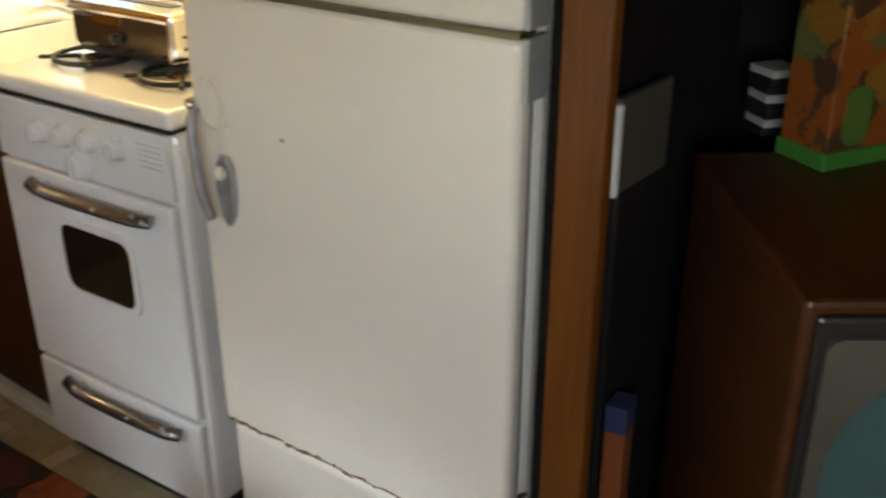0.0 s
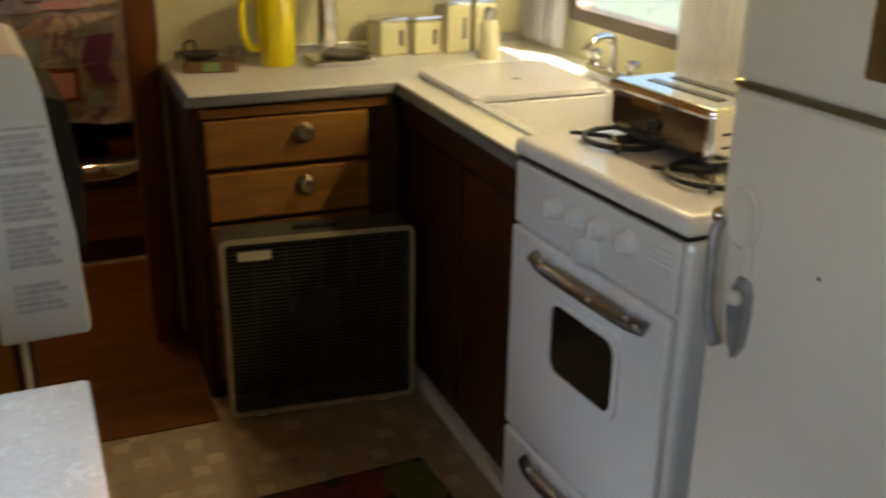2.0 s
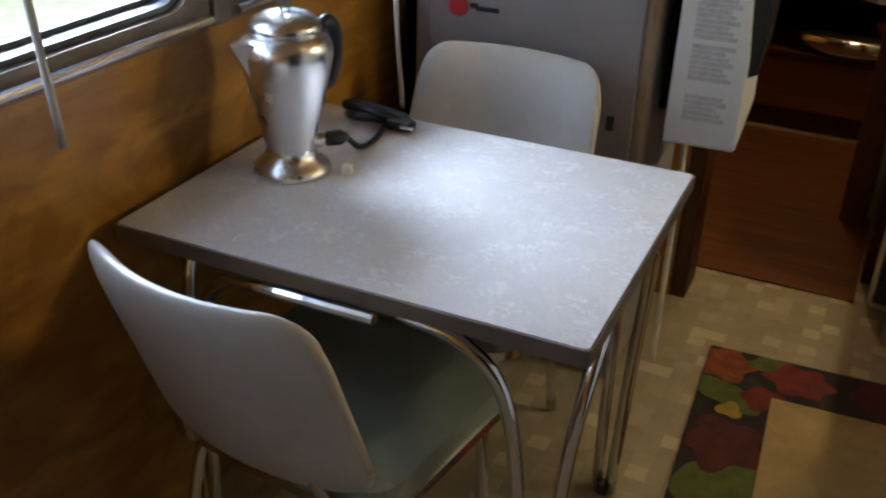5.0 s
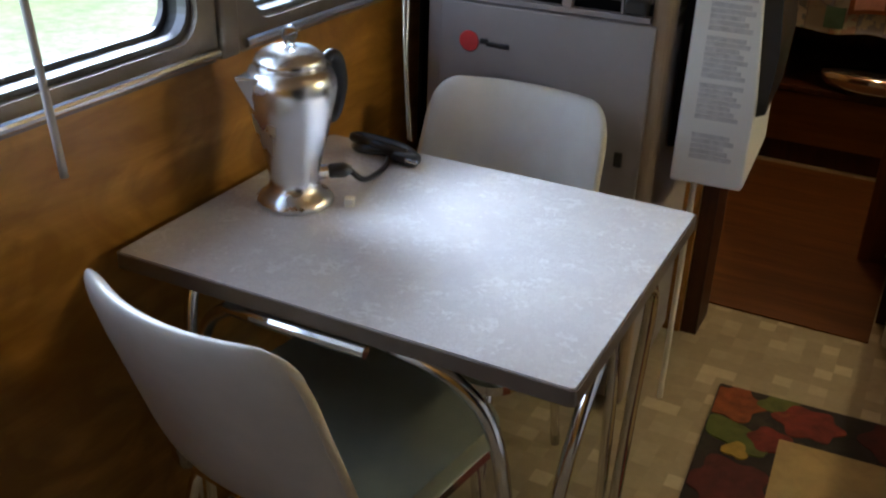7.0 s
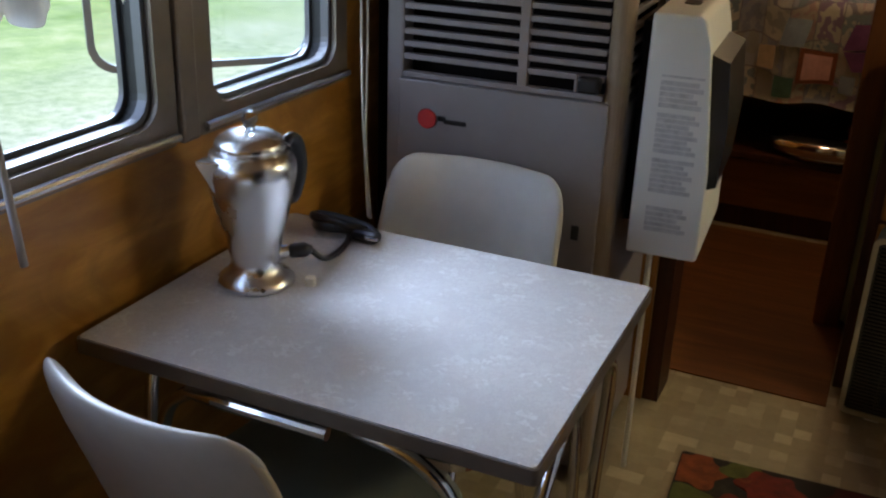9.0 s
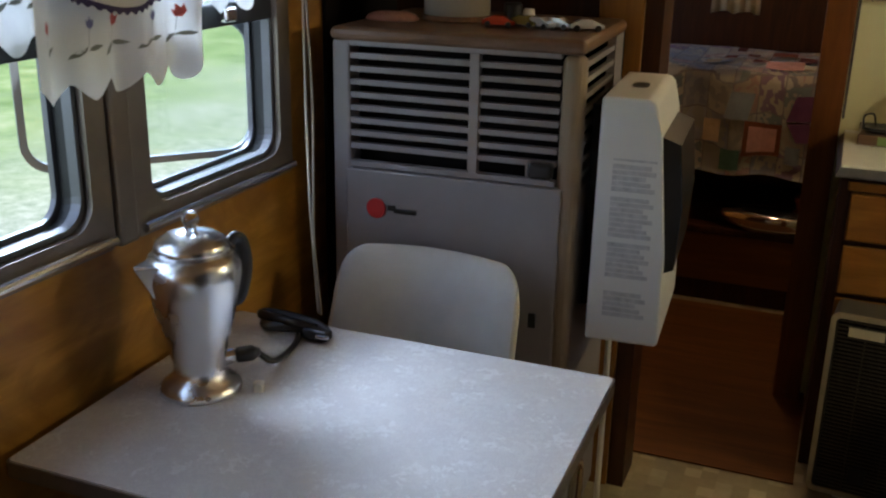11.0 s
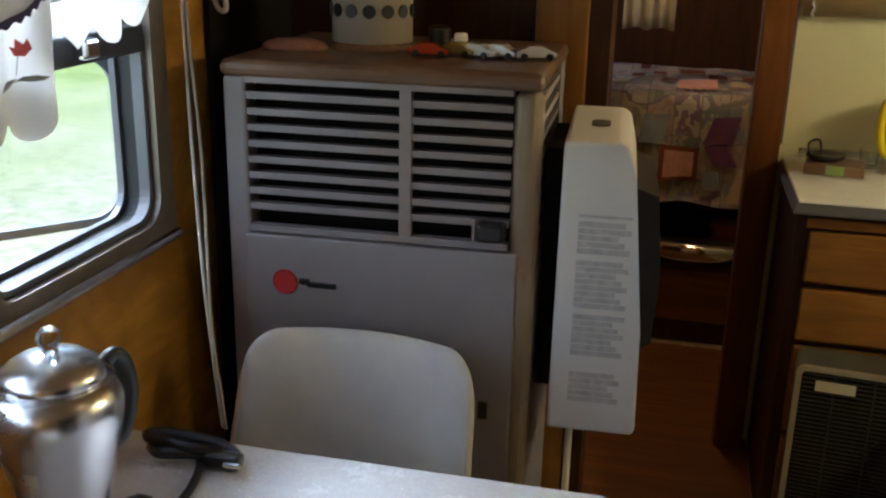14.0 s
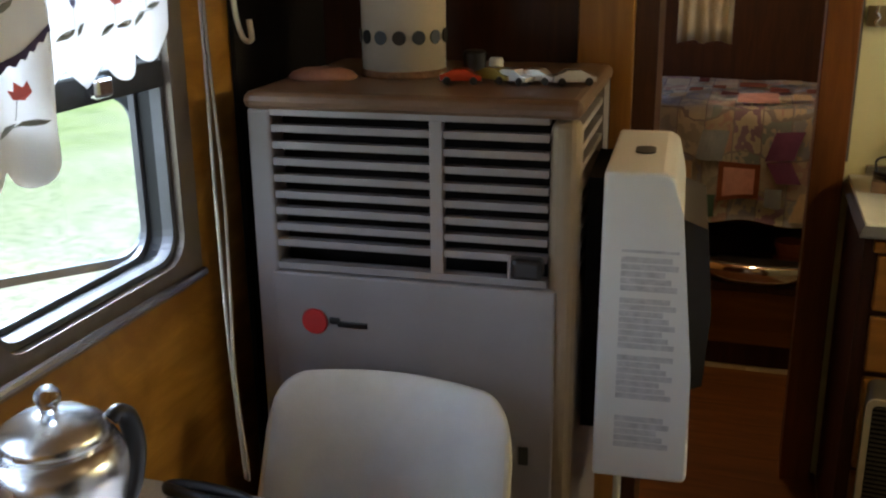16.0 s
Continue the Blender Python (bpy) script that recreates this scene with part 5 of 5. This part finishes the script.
# ceiling light over the aisle
cl = thing("ceiling_light", "round warm ceiling light over the aisle", "lamp", pose(1.42, 1.2, ZC))
part("base", lathe([(0.09, -0.03), (0.10, -0.005), (0.10, 0.0)], 32), ALUMINIUM, cl)
part("globe", lathe([(0.0, -0.10), (0.04, -0.095), (0.07, -0.075), (0.085, -0.045), (0.082, -0.028)], 32), GLOBE, cl, "warm glowing globe", True)

pl = thing("ceiling_light", "round warm ceiling light over the passage", "lamp", pose(0.93, 3.6, ZC))
part("base", lathe([(0.09, -0.03), (0.10, -0.005), (0.10, 0.0)], 32), ALUMINIUM, pl)
part("globe", lathe([(0.0, -0.10), (0.04, -0.095), (0.07, -0.075), (0.085, -0.045), (0.082, -0.028)], 32), PASSAGE_GLOBE, pl, "warm glowing globe", True)

# ---------------------------------------------------------------- bedroom
RED_CLAY = plain("red_clay", (0.34, 0.10, 0.05), 0.7)


def bed():
    b = thing("bed", "raised bed with patchwork quilt over its side", "bed", pose(0.0, 4.0, 0))
    part("base", box(0.02, 2.35, 0.06, 0.78, 0.0, 0.09, 0.004), WOOD_DARK, b)
    part("front_board", box(0.02, 2.35, 0.045, 0.78, 0.09, 0.31, 0.004), WOOD_DRAWER, b, "amber plywood front board")
    part("ledge", box(0.02, 2.35, -0.01, 0.78, 0.31, 0.34, 0.006), WOOD_DARK, b)
    part("mattress", box(0.02, 2.35, 0.05, 0.78, 0.60, 0.93, 0.05, 3), CURTAIN, b)
    part("leg", box(0.10, 0.16, 0.08, 0.14, 0.34, 0.60), WOOD_DARK, b)
    part("leg", box(1.60, 1.66, 0.08, 0.14, 0.34, 0.60), WOOD_DARK, b)
    def cloth(x, v, lift=0.0):
        """A point of the quilt: v runs from the hem up the side, then over the top."""
        if v < 0.4:
            y, z = 0.02 * math.sin(x * 22 + 2 * v) * (1 - v), 0.565 + (0.955 - 0.565) * v / 0.4
        else:
            y, z = 0.02 + (v - 0.4) / 0.6 * 0.74, 0.965
        z += 0.012 * noise.noise((x * 6, y * 6, z * 5)) + (lift if v >= 0.4 else 0.0)
        y += (0.015 * noise.noise((x * 9, z * 3, 2)) - lift) if v < 0.4 else 0.0
        return x, y, z

    bm = bmesh.new()
    nu, nv = 90, 40
    rows = [[bm.verts.new(cloth(0.02 + 2.3 * i / nu, j / nv)) for i in range(nu + 1)] for j in range(nv + 1)]
    for a, c in zip(rows, rows[1:]):
        for i in range(nu):
            bm.faces.new((a[i], a[i + 1], c[i + 1], c[i]))
    bmesh.ops.solidify(bm, geom=bm.faces[:], thickness=0.008)
    quilt = part("quilt", bm, QUILT, b, "patchwork quilt in muted pinks, blues and creams", True)

    def patch(x0, x1, v0, v1, mat, lean=0.0, lift=0.011):
        own = bmesh.new()
        n = 6
        grid = [[own.verts.new(cloth(x0 + (x1 - x0) * i / n + lean * j / n, v0 + (v1 - v0) * j / n, lift)) for i in range(n + 1)] for j in range(n + 1)]
        for a, c in zip(grid, grid[1:]):
            for i in range(n):
                own.faces.new((a[i], a[i + 1], c[i + 1], c[i]))
        part("patch", own, mat, quilt)

    # side, hem to edge
    patch(0.815, 0.955, 0.085, 0.225, PATCH_BROWN)
    patch(0.833, 0.937, 0.103, 0.207, PATCH_PINK, 0.0, 0.013)
    patch(0.735, 0.810, 0.025, 0.110, PATCH_TEAL)
    patch(0.735, 0.825, 0.225, 0.330, PATCH_BLUE, 0.02)
    patch(0.965, 1.060, 0.235, 0.335, PATCH_PURPLE, 0.03)
    patch(1.010, 1.090, 0.150, 0.230, PATCH_PURPLE, -0.04)
    patch(0.975, 1.030, 0.060, 0.130, PATCH_BLUE)
    patch(1.060, 1.130, 0.020, 0.120, PATCH_SAND, 0.03)
    patch(0.660, 0.725, 0.130, 0.220, PATCH_SAND)
    # top, edge to back
    patch(0.86, 1.00, 0.44, 0.60, PATCH_PINK)
    for x, v, wide, mat in ((0.68, 0.62, 0.05, PATCH_BROWN), (0.76, 0.70, 0.05, PATCH_BROWN), (0.80, 0.56, 0.06, PATCH_WINE), (0.70, 0.86, 0.04, PATCH_WINE), (0.86, 0.74, 0.10, PATCH_BROWN), (0.97, 0.66, 0.07, PATCH_WINE), (1.05, 0.52, 0.06, PATCH_SAND), (1.10, 0.68, 0.08, PATCH_BROWN), (1.02, 0.84, 0.07, PATCH_SAND), (0.62, 0.50, 0.06, PATCH_SAND)):
        patch(x, x + wide, v, v + 0.09, mat)


def cotton(name, colour):
    return plain(name, colour, 0.9, vary=0.18, scale=26, relief=0.3, gloss=0.2)


PATCH_BROWN = cotton("brown_patch", (0.20, 0.065, 0.035))
PATCH_WINE = cotton("wine_patch", (0.13, 0.035, 0.03))
PATCH_PINK = cotton("pink_patch", (0.62, 0.33, 0.29))
PATCH_TEAL = cotton("teal_patch", (0.10, 0.19, 0.15))
PATCH_BLUE = cotton("blue_patch", (0.28, 0.32, 0.38))
PATCH_PURPLE = cotton("purple_patch", (0.17, 0.06, 0.15))
PATCH_SAND = cotton("sand_patch", (0.60, 0.46, 0.30))


bed()
ct = lathe([(0.02, 0.0), (0.16, 0.004), (0.19, 0.03), (0.185, 0.045), (0.12, 0.05)], 36, pose(0.965, 4.05, 0.342) @ Matrix.Diagonal((1.12, 0.5, 1.6, 1)))
tagged(part("chrome_dish", ct, CHROME, smooth=True), "shiny chrome dish on the ledge under the bed", "dish")

tagged(part("clay_pot", lathe([(0.035, 0), (0.05, 0.085), (0.055, 0.088), (0.055, 0.11), (0.045, 0.11)], 24, pose(1.085, 4.20, 0.342)), RED_CLAY), "small reddish clay pot under the bed", "pot")

# ---------------------------------------------------------------- television corner
def television():
    a = pose(1.73, 0.265, 0, 0, 0, -51.0)
    t = thing("television", "brown wooden console television with dark teal screen", "television", a)
    # local y runs back from the screen, local x to the screen's right seen from behind
    part("cabinet", box(0.0, 0.42, 0.0, 0.50, 0.0, 0.98, 0.008), WOOD_TV, t)
    part("bezel", box(0.012, 0.41, -0.012, 0.0, 0.30, 0.965, 0.006), BLACK, t)
    fr = Matrix.Translation((0.21, -0.012, 0.63)) @ FACE_NY
    part("mask", ring_plate(rounded(0.37, 0.62, 0.02), rounded(0.33, 0.54, 0.14), -0.001, 0.006, fr), FRAME_DARK, t)
    part("screen", slab(rounded(0.335, 0.545, 0.14), -0.002, 0.004, m=fr), SCREEN, t)


WOOD_TV = wood("console_wood", (0.030, 0.009, 0.002), (0.10, 0.030, 0.006), 1, 0.42, coat=0.1)


def gift_box():
    g = thing("gift_box", "colourful orange and green box standing on the television", "box", pose(2.147, 0.392, 0.98, 0, 0, -27))
    part("body", box(0.0, 0.20, 0.0, 0.095, 0.0, 0.30, 0.003), BOX_PRINT, g)
    part("base_band", box(-0.004, 0.204, -0.004, 0.099, 0.0, 0.028, 0.003), plain("green_card", (0.03, 0.14, 0.02), 0.5), g, "green base band")
    part("leaf", slab(rounded(0.05, 0.09, 0.02), 0, 0.002, m=Matrix.Translation((0.05, -0.001, 0.08)) @ FACE_NY), plain("green_print", (0.06, 0.11, 0.02), 0.5), g)


BOX_PRINT = blotched("orange_print", ((0.0, (0.22, 0.055, 0.008)), (0.4, (0.06, 0.025, 0.010)), (0.7, (0.22, 0.095, 0.013)), (0.88, (0.10, 0.10, 0.03))), 14, 0.45)
television()
gift_box()


# things stored in the dark gap beside the refrigerator
def gap_things():
    p = thing("framed_panel", "narrow grey panel with a white edge in the dark alcove", "panel", pose(1.93, 0.615, 0.0))
    part("board", box(0.0, 0.16, 0.0, 0.016, 0.955, 1.10, 0.003), FRAME_DARK, p)
    part("frame_edge", box(-0.014, 0.0, -0.004, 0.018, 0.955, 1.095, 0.003), WHITE_PLASTIC, p, "pale edge")
    part("stand", box(0.0, 0.16, -0.004, 0.020, 0.0, 0.954, 0.004), BLACK, p)
    c = thing("carton", "small blue and orange carton on the alcove floor", "carton", pose(1.93, 0.565, 0.0, 0, 0, 10))
    part("box", box(0.0, 0.05, 0.0, 0.035, 0.0, 0.58, 0.003), plain("orange_card", (0.26, 0.07, 0.02), 0.5), c)
    part("top_band", box(-0.001, 0.051, -0.001, 0.036, 0.55, 0.60, 0.002), plain("blue_card", (0.03, 0.04, 0.10), 0.5), c, "blue band")


gap_things()
for i in range(8):
    tagged(part("disc_case", box(-0.03, 0.03, -0.03, 0.03, 0, 0.0135, 0.002), HINGE_METAL if i % 3 == 1 else BLACK), "flat plastic case in a stack on the television", "case", "stack of cases").matrix_world = pose(2.29, 0.53, 0.98 + 0.0137 * i, 0, 0, -40 + 3 * ((i * 5) % 4))


# loose cables above the furnace
cable("cable", "white cable looped on the wall above the furnace", [(0.020, 2.09, 2.0), (0.030, 2.09, 1.60), (0.022, 2.09, 1.44), (0.034, 2.09, 1.372), (0.052, 2.09, 1.365), (0.050, 2.09, 1.40)], 0.005, CREAM_METAL)
cable("cable", "thin white cable running down behind the furnace", [(0.05, 2.30, 2.0), (0.10, 2.32, 1.60), (0.17, 2.34, 1.50), (0.20, 2.36, 1.28)], 0.003, CREAM_METAL)


# washing-up things by the tap
b2 = thing("dish_brush", "dark dish brush lying behind the tap", "brush", pose(2.335, 2.22, CZ))
part("handle", tube([(0.0, 0.0, 0.012), (0.01, 0.10, 0.016), (0.0, 0.17, 0.014)], 0.007, 8), BLACK, b2, smooth=True)
part("bristles", lathe([(0.02, 0.0), (0.024, 0.02), (0.02, 0.026)], 18, pose(0.0, 0.19, 0.0)), FRAME_DARK, b2)
